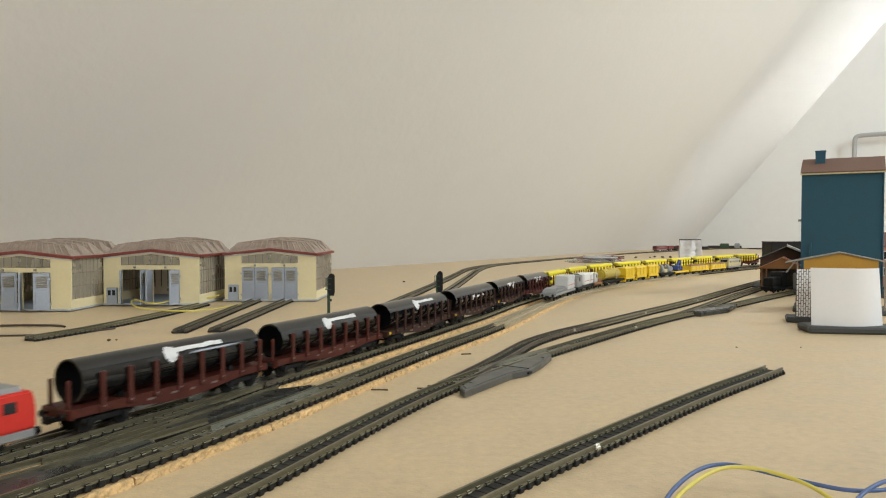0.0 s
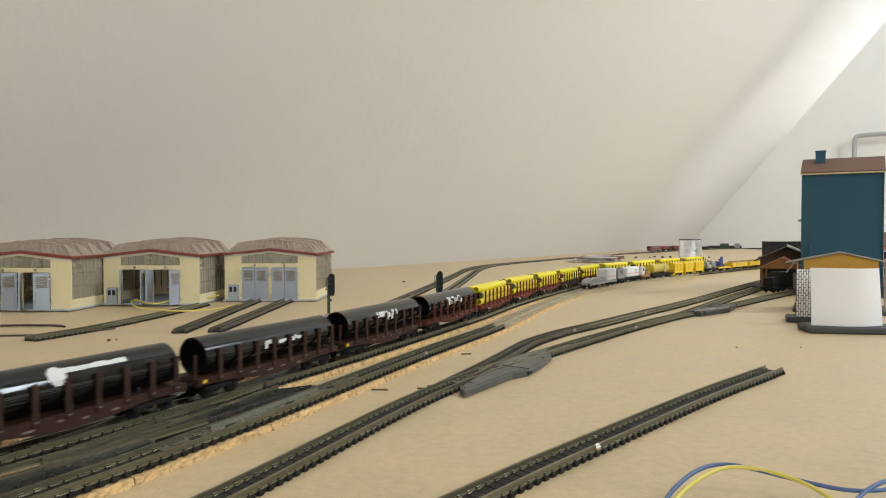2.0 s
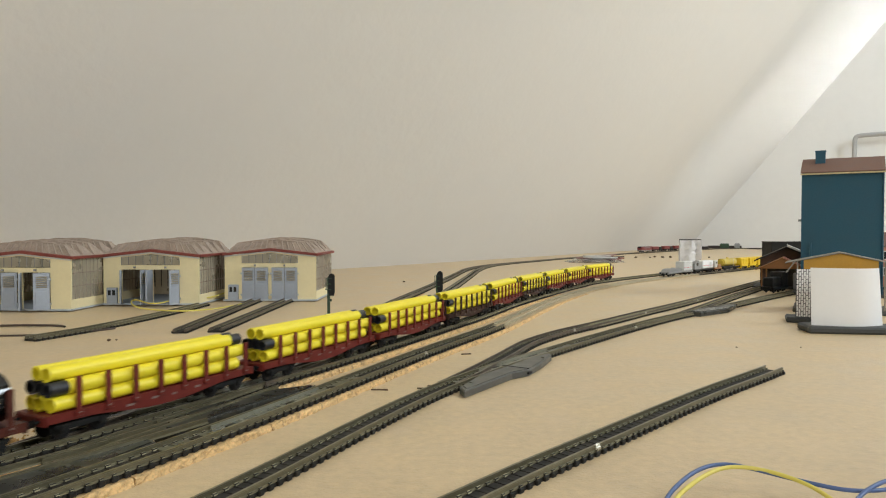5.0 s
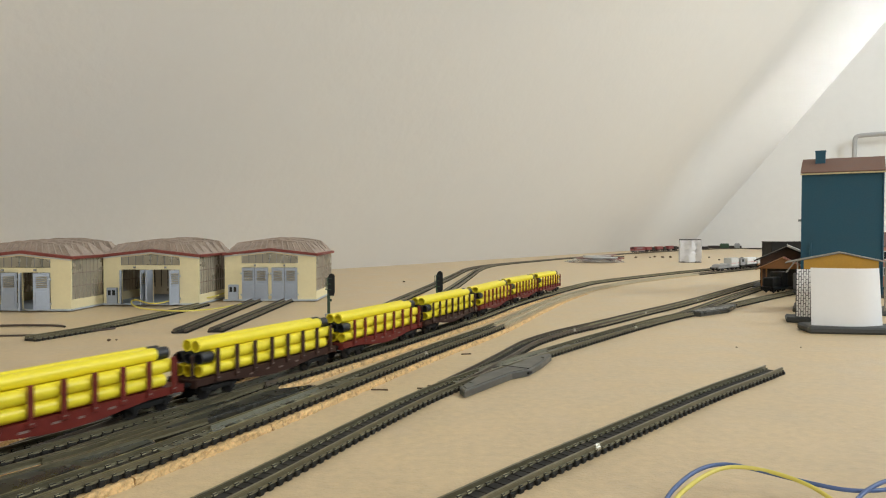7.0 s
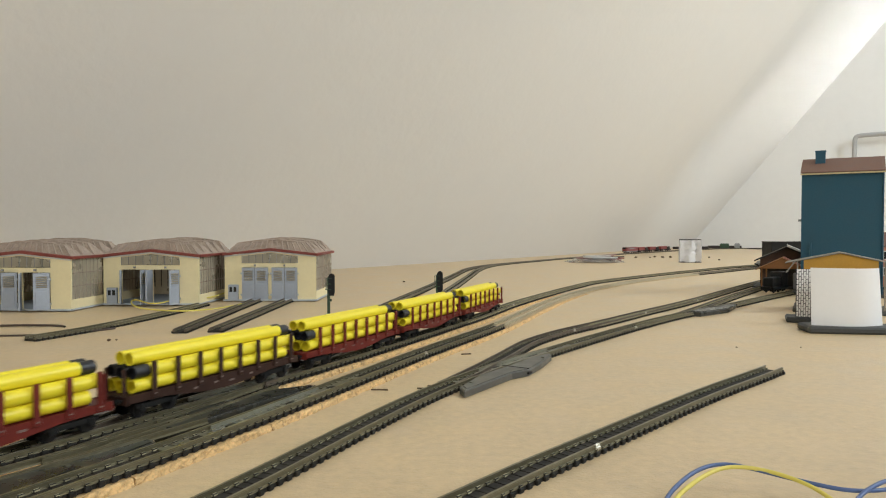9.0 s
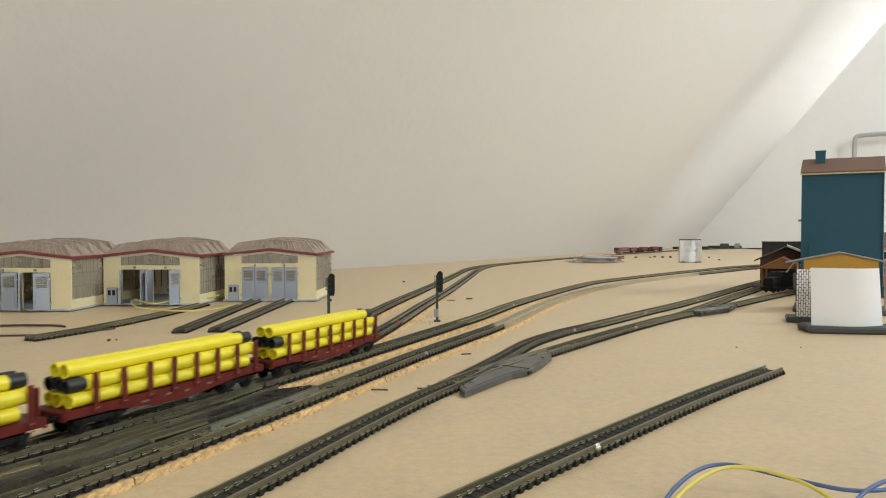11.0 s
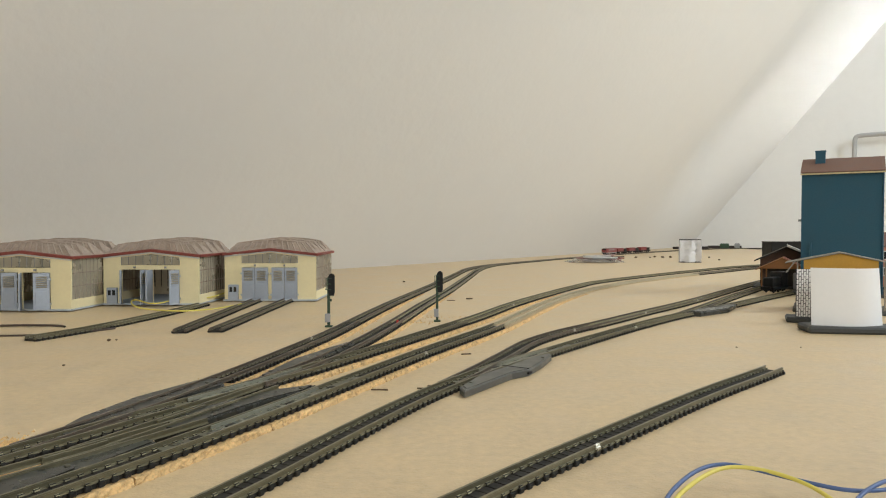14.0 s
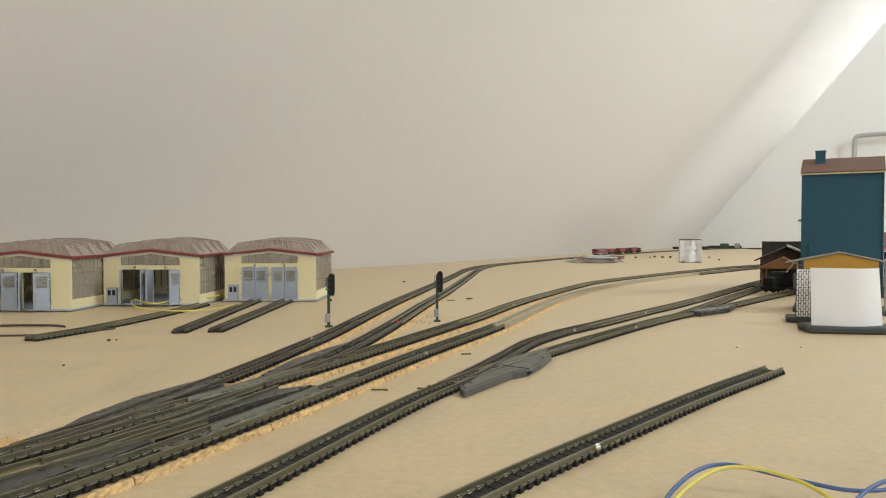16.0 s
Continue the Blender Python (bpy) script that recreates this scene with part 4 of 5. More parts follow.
            for v in ex["geom"]:
                if isinstance(v, bmesh.types.BMVert):
                    v.co.z = 0.0079
            bmesh.ops.recalc_face_normals(bm, faces=bm.faces[:])
            part("ballast", bm, M_BROWN_LOAD, w, "heaped brown load")
            first = w
        else:
            w = copy_thing(first, Matrix.Identity(4))
        out.append((w, 0.637 + 0.077 * i))
    out.append((loco("works_locomotive", "beige works locomotive with grey roof", M_BEIGE, M_GREY, "works train", 0.074), 0.790))
    return out


PIPE_SCALE = 1.026
PIPE_L = 0.1130
S_START = LINE_A.s_near(-0.1426, 0.2750) - 0.003
pipe_train = []                   # (thing, its middle behind the first pipe's front end at the start)
BL = [("long", M_RED_FRAME), ("long", M_RED_FRAME), ("long", M_BROWN_FRAME), ("short", M_BROWN_FRAME), ("wide", M_BROWN_FRAME), ("wide", M_RED_FRAME)]
for k, (kind, fr) in enumerate(BL):
    word = "red-brown" if fr is M_RED_FRAME else "dark brown"
    pipe_train.append((black_pipe_wagon(f"{word} stake wagon loaded with one black pipe", fr, kind, 20 + k), 0.0482 + k * PIPE_L))
first_of = {}
for k in range(6, 15):
    red = k in (6, 7, 8, 10, 12, 13, 14)
    # red frames under yellow pipes take the brighter, lit copy
    fr = M_LIT_RED_FRAME if red else M_BROWN_FRAME
    if red not in first_of:
        first_of[red] = yellow_pipe_wagon(f"{'red-brown' if red else 'dark brown'} stake wagon loaded with yellow pipes", fr, 40 + k)
        w = first_of[red]
    else:
        w = copy_thing(first_of[red], Matrix.Identity(4))
    pipe_train.append((w, 0.0482 + k * PIPE_L))
pipe_train.append((loco("red_locomotive", "bright red locomotive with grey frame and roof", M_LOCO_RED, M_GREY, "pipe train"), -0.0745))

for w, _ in pipe_train:
    w.scale = (PIPE_SCALE, PIPE_SCALE, PIPE_SCALE)

far_train = [(loco("far_locomotive", "dull red locomotive running along the wall", M_DARK_RED, M_GREY, "far train"), 0.056)]
w = flat_wagon("far_wagon", "dark goods wagon behind a red locomotive", 0.110, M_BLACK)
w["group"] = "far train"
part("wagon_body", boxed((0.060, 0.0160, 0.0120), (-0.018, 0, 0.0140), bevel=0.001), M_DARK_RED, w)
part("load", boxed((0.026, 0.0150, 0.0100), (0.034, 0, 0.0130), bevel=0.001), M_DARK_ROOF, w)
far_train.append((w, 0.175))
for off in (0.290, 0.405):
    far_train.append((copy_thing(w, Matrix.Identity(4)), off))
S_WORKS, S_FAR = LINE_B.s_near(0.1204, 0.7875), LINE_E.s_near(0.8609, 2.8729)
works = []
SPANS = [(0.0, 0.122), (0.124, 0.222), (0.224, 0.262), (0.264, 0.360), (0.363, 0.411), (0.412, 0.460), (0.461, 0.509), (0.511, 0.578), (0.580, 0.648), (0.650, 0.747), (0.748, 0.834), (0.837, 0.912)]
LENGTHS = [0.102, 0.098, 0.068, 0.064, 0.0435, 0.0435, 0.0435, 0.055, 0.066, 0.076, 0.076, 0.080]
for (w, _), (a, b), length in zip(works_train(), SPANS, LENGTHS):
    w.scale = ((b - a) / length, 1.08, 1.08)
    works.append((w, (a + b) / 2))

# ---------------- engine sheds ----------------


def louvre_leaf(name, parent, hinge_x, wd, ht, angle, sign):
    """A door leaf that turns about its hinge; the wall's face is the plane y = 0."""
    leaf = part(name, boxed((wd, 0.0012, ht), (sign * wd / 2, 0, ht / 2), bevel=0.0002), M_SHED_DOOR, parent, "grey-blue door leaf with louvres")
    leaf.matrix_local = Matrix.Translation((hinge_x, -0.0016, 0.0022)) @ Matrix.Rotation(radians(angle), 4, "Z")
    for i in range(6):
        part("louvre", boxed((wd * 0.66, 0.0008, 0.0012), (sign * wd / 2, -0.0008, ht * 0.62 + 0.0021 * i), rot=Matrix.Rotation(0.5, 4, "X")), M_SHED_GLASS, leaf)
    part("door_panel", boxed((wd * 0.74, 0.0005, ht * 0.42), (sign * wd / 2, -0.0008, ht * 0.30), bevel=0.0002), M_SHED_DOOR, leaf)
    for z in (0.16, 0.82):
        part("hinge", boxed((0.0022, 0.0016, 0.0022), (sign * -0.0004, -0.0004, ht * z), bevel=0.0003), M_BASE, leaf)
    return leaf


def engine_shed(label, m, angles):
    W, D, H, RIDGE = 0.111, 0.118, 0.0555, 0.0615
    t = thing("engine_shed", label, "shed", group="three engine sheds", m=m)
    plinth = part("plinth", boxed((W + 0.003, D + 0.004, 0.0018), (W / 2, D / 2 - 0.0012, 0.0019), bevel=0.0003), M_BASE, t, "pale blue-grey plinth")
    for fx in (0.014, W - 0.014):
        for fy in (0.012, D - 0.012):
            part("foot", boxed((0.010, 0.010, 0.0014), (fx, fy, 0.0007)), M_DARK_IN, plinth)
    for s in (-1, 1):
        part("gable_trim", prism(bmesh.new(), [(W / 2, RIDGE - 0.0014), (W / 2 + s * W / 2, H - 0.0014), (W / 2 + s * W / 2, H - 0.0001), (W / 2, RIDGE - 0.0001)], -0.0012, -0.0001), M_LIGHT_GREY, t, "pale trim under the roof edge")
    holes = [(0.0215, 0.0530), (0.0575, 0.0885)]
    top = 0.0415
    # front wall as piers and lintel round the two doorways, and the gable with its window band
    x = 0.0
    for a, b in holes + [(W, W)]:
        up = 0.0465 if 0 < x < 0.08 else H
        part("front_pier", boxed((a - x, 0.0022, up - 0.0022), ((a + x) / 2, 0.0011, (up + 0.0022) / 2)), M_CREAM, t)
        x = b
    for a, b in holes:
        part("lintel", boxed((b - a, 0.0022, 0.0465 - top), ((a + b) / 2, 0.0011, (top + 0.0465) / 2)), M_CREAM, t)
    part("gable", prism(bmesh.new(), [(0, H), (0.0215, H), (0.0215, 0.0552), (W / 2, 0.0592), (0.0885, 0.0552), (0.0885, H), (W, H), (W / 2, RIDGE)], 0.0, 0.0022), M_CREAM, t)
    win = part("transom_window", prism(bmesh.new(), [(0.0215, 0.0470), (0.0885, 0.0470), (0.0885, 0.0550), (W / 2, 0.0590), (0.0215, 0.0550)], -0.0004, 0.0008), M_SHED_GLASS, t, "long glazed band over the doors")
    for i in range(9):
        xx = 0.0215 + 0.067 * i / 8
        part("mullion", boxed((0.0007, 0.0006, 0.0085 + 0.003 * (1 - abs(i - 4) / 4)), (xx, -0.0006, 0.0513 + 0.0015 * (1 - abs(i - 4) / 4))), M_GREY, win)
    for (a, b), (al, ar) in zip(holes, angles):
        wd = (b - a) / 2 - 0.0002
        louvre_leaf("door_leaf", t, a, wd, top - 0.0024, -al, 1)
        louvre_leaf("door_leaf", t, b, wd, top - 0.0024, ar, -1)
        part("lamp_bracket", boxed((0.0010, 0.004, 0.0022), ((a + b) / 2, -0.002, 0.0440)), M_GREY, t)
    el = part("electric_cabinet", boxed((0.0120, 0.0035, 0.0185), (0.0110, -0.0018, 0.0115), bevel=0.0003), M_SHED_DOOR, t, "small grey-blue wall cabinet")
    for xx in (0.0085, 0.0135):
        part("cabinet_window", boxed((0.0032, 0.0004, 0.006), (xx, -0.0037, 0.0150)), M_GLASS_DARK, el)
    # side and back walls: low cream sill, glazing, posts
    for xx in (0.0009, W - 0.0009):
        part("side_sill", boxed((0.0018, D - 0.004, 0.0105), (xx, D / 2, 0.0074)), M_CREAM, t)
        pane = part("side_glazing", boxed((0.0010, D - 0.006, H - 0.0127), (xx, D / 2, (H + 0.0127) / 2)), M_SHED_GLASS, t, "brown tinted side glazing with bars")
        for i in range(15):
            part("glazing_bar", boxed((0.0016, 0.0007, H - 0.0127), (xx, 0.008 + i * (D - 0.014) / 14, (H + 0.0127) / 2)), M_SHED_RIB, pane)
        for z in (0.0265, 0.0405):
            part("cross_bar", boxed((0.0018, D - 0.006, 0.0008), (xx, D / 2, z)), M_SHED_ROOF, pane)
    back = part("back_wall", boxed((W - 0.004, 0.0020, H - 0.0022), (W / 2, D - 0.001, (H + 0.0022) / 2)), M_SHED_GLASS, t)
    for ob in [win, back] + [c for c in t.children if c.name.startswith("side_glazing")]:
        ob.visible_shadow = False
    for i in range(12):
        part("glazing_bar", boxed((0.0008, 0.0012, H - 0.014), (0.008 + i * (W - 0.016) / 11, D - 0.0025, H / 2 + 0.006)), M_DARK_IN, back)
    # roof: red edged slab with low gable, ribbed grey roof light on top
    out = 0.0026
    roof = part("roof", prism(bmesh.new(), [(-out, H + 0.0002), (W / 2, RIDGE + 0.0002), (W + out, H + 0.0002), (W + out, H + 0.0030), (W / 2, RIDGE + 0.0034), (-out, H + 0.0030)], -out, D + out), M_RED_EDGE, t, "dark red roof edge")
    n = 5
    rnd = random.Random(label)
    dd = (D - 0.004) / n
    for q in range(n):
        y0 = 0.002 + q * dd
        z0, z1 = H + 0.0026, H + 0.0192 + 0.0005 * q + rnd.uniform(-0.0008, 0.0008)
        bm = bmesh.new()
        a = [bm.verts.new(c) for c in ((0.000, y0, z0), (W, y0, z0), (W, y0 + dd, z0), (0.000, y0 + dd, z0))]
        mid = [bm.verts.new(c) for c in ((0.013, y0 + dd * 0.36, z1 - 0.0042), (W - 0.013, y0 + dd * 0.36, z1 - 0.0042), (W - 0.013, y0 + dd * 0.64, z1 - 0.0042), (0.013, y0 + dd * 0.64, z1 - 0.0042))]
        top = [bm.verts.new(c) for c in ((W / 2 - 0.012, y0 + dd * 0.42, z1), (W / 2 + 0.012, y0 + dd * 0.42, z1), (W / 2 + 0.012, y0 + dd * 0.58, z1), (W / 2 - 0.012, y0 + dd * 0.58, z1))]
        for lo, hi in ((a, mid), (mid, top)):
            for i in range(4):
                bm.faces.new((lo[i], lo[(i + 1) % 4], hi[(i + 1) % 4], hi[i]))
        bm.faces.new(top)
        bm.faces.new(a[::-1])
        bmesh.ops.subdivide_edges(bm, edges=bm.edges[:], cuts=3, use_grid_fill=True)
        for v in bm.verts:
            if v.co.z > z0 + 0.001:
                v.co += Vector((rnd.uniform(-0.0008, 0.0008), rnd.uniform(-0.0005, 0.0005), rnd.uniform(-0.0007, 0.0007)))
        bmesh.ops.recalc_face_normals(bm, faces=bm.faces[:])
        light = part("roof_light", bm, M_SHED_ROOF, roof, "weathered grey-brown ribbed roof light")
        ribs = bmesh.new()
        for i in range(15):
            f = i / 14
            p0, p1 = Vector((0.001 + f * (W - 0.002), y0 + 0.0005, z0)), Vector((0.0135 + f * (W - 0.027), y0 + dd * 0.36, z1 - 0.0040 + 0.0036 * (1 - abs(2 * f - 1))))
            d = p1 - p0
            box(ribs, (0.0012, 0.0012, d.length * rnd.uniform(0.85, 1.0)), (p0 + p1) / 2, rot=d.to_track_quat("Z", "Y").to_matrix().to_4x4())
        part("roof_rib", ribs, M_SHED_RIB, light)
    return t


engine_shed("cream engine shed with both grey-blue gates closed", pose(-0.2648, 0.8553, 0, 0, 0, -0.5), ((0, 0), (0, 0)))
engine_shed("cream engine shed with its gates standing open", pose(-0.3895, 0.809, 0, 0, 0, -2), ((68, 82), (92, 70)))
engine_shed("cream engine shed with gates partly open", pose(-0.5045, 0.752, 0, 0, 0, -3), ((20, 15), (64, 40)))

# ---------------- signals ----------------


def signal_post(x, y, turn):
    t = thing("light_signal", "dark green model colour light signal with black head", "signal", group="two signals", m=pose(x, y, 0, 0, 0, turn))
    part("foot", boxed((0.0065, 0.0050, 0.0016), (0, 0, 0.0008), bevel=0.0004), M_SIGNAL_GREEN, t)
    part("relay_box", boxed((0.0042, 0.0036, 0.0075), (-0.0008, -0.0022, 0.0085), bevel=0.0004), M_GREY_BOX, t, "pale grey relay box")
    part("mast", boxed((0.0024, 0.0022, 0.0440), (0, 0, 0.0225), bevel=0.0002), M_SIGNAL_GREEN, t)
    bm = bmesh.new()
    out = []
    for k in range(9):
        a = math.pi * k / 8
        out.append((0.0027 * math.cos(a), 0.0450 + 0.0027 * math.sin(a)))
    out += [(-0.0027, 0.0310), (-0.0018, 0.0280), (0.0018, 0.0280), (0.0027, 0.0310)]
    prism(bm, [(a + 0.0026, b) for a, b in out], -0.0012, 0.0012)
    head = part("head", bm, M_BLACK, t, "black oblong signal head")
    for z in (0.0330, 0.0380, 0.0435):
        part("lens", rod(bmesh.new(), 0.0010, 0.0016, (0.0026, 0.0014, z), "y", 10), M_GLASS_DARK, head)
    cage = part("cage", boxed((0.0004, 0.0030, 0.0100), (-0.0022, 0.0, 0.0385)), M_SIGNAL_GREEN, t)
    for z in (0.0335, 0.0385, 0.0432):
        part("cage_bar", boxed((0.0052, 0.0005, 0.0006), (-0.0002, -0.0016, z)), M_SIGNAL_GREEN, cage)
    part("bracket", boxed((0.0030, 0.0012, 0.0022), (0.0012, 0, 0.0240)), M_SIGNAL_GREEN, t)


signal_post(-0.1015, 0.626, 0)
signal_post(-0.0055, 0.664, 0)

# ---------------- houses and card pieces on the near edge ----------------


def gabled_house(name, label, m, W, D, H, RIDGE, wall, roofm, over=0.006, ridge_along="y", thick=0.0018, base=True, over_end=None):
    t = thing(name, label, "house", group="model houses", m=m)
    if base:
        part("base_plate", boxed((W + 0.02, D + 0.02, 0.004), (W / 2, D / 2, 0.002), bevel=0.0008), M_PLATE, t, "dark grey plastic base")
    z0 = 0.004 if base else 0.0
    if ridge_along == "y":
        body = prism(bmesh.new(), [(0, z0), (W, z0), (W, H), (W / 2, RIDGE), (0, H)], 0, D)
    else:
        body = prism(bmesh.new(), [(0, z0), (D, z0), (D, H), (D / 2, RIDGE), (0, H)], 0, W, "x")
    wall_ob = part("wall", body, wall, t)
    span = W if ridge_along == "y" else D
    k = (RIDGE - H) / (span / 2)
    for s in (-1, 1):
        e = span / 2 + over
        o = [(span / 2, RIDGE + 0.0003), (span / 2 + s * e, RIDGE - k * e + 0.0003), (span / 2 + s * e, RIDGE - k * e + thick), (span / 2, RIDGE + thick + 0.0003)]
        if ridge_along == "y":
            part("roof_side", prism(bmesh.new(), o, -(over if over_end is None else over_end), D + (over if over_end is None else over_end), "y"), roofm, t)
        else:
            part("roof_side", prism(bmesh.new(), o, -over * 0.3, W + over * 0.3, "x"), roofm, t)
    return t, wall_ob


# tall blue building
t, wall_ob = gabled_house("tall_house", "tall petrol blue building with brown tiled roof", pose(0.4815, 0.950, 0, 0, 0, -30), 0.0945, 0.085, 0.1640, 0.1830, M_BLUE, M_ROOF_BROWN, over=0.004, ridge_along="x")
ch = part("chimney", boxed((0.012, 0.010, 0.017), (0.021, 0.030, 0.1850), bevel=0.0004), M_BLUE, t)
part("chimney_cap", boxed((0.0135, 0.0115, 0.0015), (0.021, 0.030, 0.1940)), M_BLUE, ch)
part("drain_pipe", rod(bmesh.new(), 0.0010, 0.158, (0.0935, -0.0014, 0.083), "z", 8), M_BLUE, t)
part("gutter", boxed((0.097, 0.0024, 0.0018), (0.047, -0.0052, 0.1612)), M_BEIGE, t)
part("lamp_bracket", boxed((0.005, 0.002, 0.003), (-0.002, 0.012, 0.100)), M_GREY, t)
part("blue_post", rod(bmesh.new(), 0.0014, 0.070, (0.012, -0.010, 0.035), "z", 8), M_BLUE, t)

# ochre house with grey roof, its gable towards the tracks
t, wall_ob = gabled_house("ochre_house", "ochre yellow house with a low grey gable roof", pose(0.3835, 0.750, 0, 0, 0, -28), 0.068, 0.050, 0.0545, 0.0620, M_OCHRE, M_ROOF_GREY_BROWN, over=0.018, thick=0.0009, over_end=0.003)
for i in range(14):
    part("board_line", boxed((0.0005, 0.0004, 0.045), (0.003 + 0.0047 * i, -0.0002, 0.030)), M_OCHRE, wall_ob)
for x in (-0.012, 0.080):
    part("roof_strut", boxed((0.0012, 0.0012, 0.016), (x, -0.010, 0.0480), rot=Matrix.Rotation(0.6 if x < 0 else -0.6, 4, "Y")), M_GREY_ROOF, t)
for x in (-0.006, 0.074):
    part("veranda_post", boxed((0.0014, 0.0014, 0.0500), (x, 0.004, 0.029)), M_GREY_ROOF, t)

# brown station hut with dark roof and a porch roof, orange on the left, pale pink on the right
t, wall_ob = gabled_house("station_hut", "orange-brown station hut with dark roof", pose(0.4765, 1.060, 0, 0, 0, -27), 0.072, 0.070, 0.0435, 0.0605, M_HUT_WALL, M_DARK_ROOF, over=0.008, thick=0.0022)
# no opening in the wall: a dark panel carries the doorway's inner shade
part("doorway", boxed((0.052, 0.0006, 0.036), (0.036, -0.0004, 0.022)), M_DARK_IN, wall_ob, "dark panel coloured as the shade in an open doorway")
part("porch_gable", prism(bmesh.new(), [(0.002, 0.0315), (0.062, 0.0315), (0.032, 0.0465)], -0.040, -0.038), M_ORANGE_WALL, t, "orange porch gable")
for sx, m_roof in ((-1, M_ORANGE_WALL), (1, M_PINK_ROOF)):
    part("porch_roof", prism(bmesh.new(), [(0.032, 0.0468), (0.032 + sx * 0.036, 0.0288), (0.032 + sx * 0.036, 0.0302), (0.032, 0.0482)], -0.044, 0.0), m_roof, t)
for x in (0.004, 0.010, 0.060):
    part("porch_post", boxed((0.0016, 0.0016, 0.0285), (x, -0.036, 0.01825)), M_ORANGE_WALL, t)
part("white_gable_trim", prism(bmesh.new(), [(0.036, 0.0628), (0.062, 0.0510), (0.062, 0.0540), (0.036, 0.0658)], -0.012, 0.02), M_WHITE, t)
part("crate", boxed((0.014, 0.012, 0.022), (0.052, -0.044, 0.015), bevel=0.0006), M_GREY, t)

# brown house beyond
t, wall_ob = gabled_house("brown_house", "brown model house with pale windows", pose(0.640, 1.040, 0, 0, 0, -28), 0.100, 0.080, 0.0640, 0.0820, M_PINK_ROOF, M_ROOF_BROWN, over=0.004, ridge_along="x")
for i in range(4):
    for z in (0.020, 0.044):
        wd = part("window", boxed((0.010, 0.001, 0.013), (0.012 + 0.024 * i, -0.0004, z + 0.006)), M_WHITE, wall_ob, "pale window")
        part("pane", boxed((0.0075, 0.0006, 0.0105), (0.012 + 0.024 * i, -0.0012, z + 0.006)), M_GLASS_DARK, wd)
tk = thing("grey_kiosk", "pale grey kiosk on a dark base plate", "kiosk", m=pose(0.575, 0.915, 0, 0, 0, -28))
part("base_plate", boxed((0.07, 0.05, 0.004), (0.035, 0.025, 0.002), bevel=0.0006), M_PLATE, tk)
part("wall", boxed((0.056, 0.030, 0.030), (0.036, 0.028, 0.019), bevel=0.0006), M_LIGHT_GREY, tk)
for x in (0.003, 0.02, 0.04):
    part("post", boxed((0.0014, 0.0014, 0.030), (x, 0.006, 0.019)), M_LIGHT_GREY, tk)

# black shunter waiting beside the hut
sh = thing("black_shunter", "black shunting engine standing on the siding", "locomotive", m=pose(0.4445, 0.945, 0.004, 0, 0, 47))
part("frame", boxed((0.060, 0.0165, 0.0040), (0, 0, 0.0065), bevel=0.0005), M_BLACK, sh)
part("bonnet", boxed((0.034, 0.0130, 0.0120), (-0.010, 0, 0.0142), bevel=0.0012), M_BLACK, sh)
cab = part("cab", boxed((0.020, 0.0165, 0.0175), (0.017, 0, 0.0170), bevel=0.0008), M_BLACK, sh)
part("cab_window", boxed((0.0004, 0.0110, 0.0055), (0.0068, 0, 0.0215)), M_GLASS_DARK, cab)
part("cab_roof", boxed((0.022, 0.0180, 0.0014), (0.017, 0, 0.0262), bevel=0.0004), M_DARK_ROOF, sh)
running_gear(sh, (0,), (-0.018, 0.0, 0.018))
couplers(sh, 0.030)

# white card bent into a curve on its dark base
def card_piece():
    t = thing("paper_model_front", "white paper sheet bent round on a dark base", "paper model", m=pose(0.3035, 0.586, 0, 0, 0, -9))
    bm = boxed((0.110, 0.030, 0.0060), (0.056, 0.0150, 0.0030), bevel=0.0016)
    part("base_plate", bm, M_PLATE, t, "thick dark grey base")
    bm = bmesh.new()
    n, prev = 24, None
    for i in range(n + 1):
        f = i / n
        x = 0.0062 + 0.0585 * f
        y = 0.0050 + 0.014 * (2 * f - 1) ** 2 * (0.35 if f < 0.5 else 0.85)
        top = 0.0545 - 0.0004 * f
        xt = x - (0.0022 * f ** 3) - 0.0012
        ring = [bm.verts.new(c) for c in ((x, y, 0.0060), (x, y + 0.0004, 0.0060), (xt, y + 0.0004, top), (xt, y, top))]
        if prev:
            for k in range(4):
                bm.faces.new((prev[k], prev[(k + 1) % 4], ring[(k + 1) % 4], ring[k]))
        else:
            bm.faces.new(ring)
        prev = ring
    bm.faces.new(prev[::-1])
    bmesh.ops.recalc_face_normals(bm, faces=bm.faces[:])
    part("paper_sheet", bm, M_PAPER, t, "smooth white bent paper", smooth=True)


card_piece()


def brick_card():
    t = thing("brick_paper_model", "white paper printed with dark brick outlines on a dark base", "paper model", m=pose(0.3275, 0.660, 0, 0, 0, -24))
    part("base_plate", boxed((0.064, 0.030, 0.0050), (0.0265, 0.011, 0.0025), bevel=0.0012), M_PLATE, t, "dark grey base")
    sheet = part("paper_sheet", boxed((0.050, 0.0006, 0.0450), (0.0275, 0.002, 0.0275)), M_INK, t, "dark printed mortar lines")
    rnd = random.Random(3)
    # bricks stand upright on the sheet, in columns
    cols, x = 0, 0.0030
    while x < 0.051:
        z = 0.0056 - (0.0026 if cols % 2 else 0.0)
        while z < 0.0495:
            a, b = max(z, 0.0052), min(z + 0.0044, 0.0498)
            if b - a > 0.0008:
                part("brick", boxed((rnd.uniform(0.0014, 0.0016), 0.0002, b - a), (x + 0.00100 + rnd.uniform(-0.0001, 0.0001), 0.0016, (a + b) / 2)), M_PAPER, sheet)
            z += 0.0050
        x += 0.0020
        cols += 1


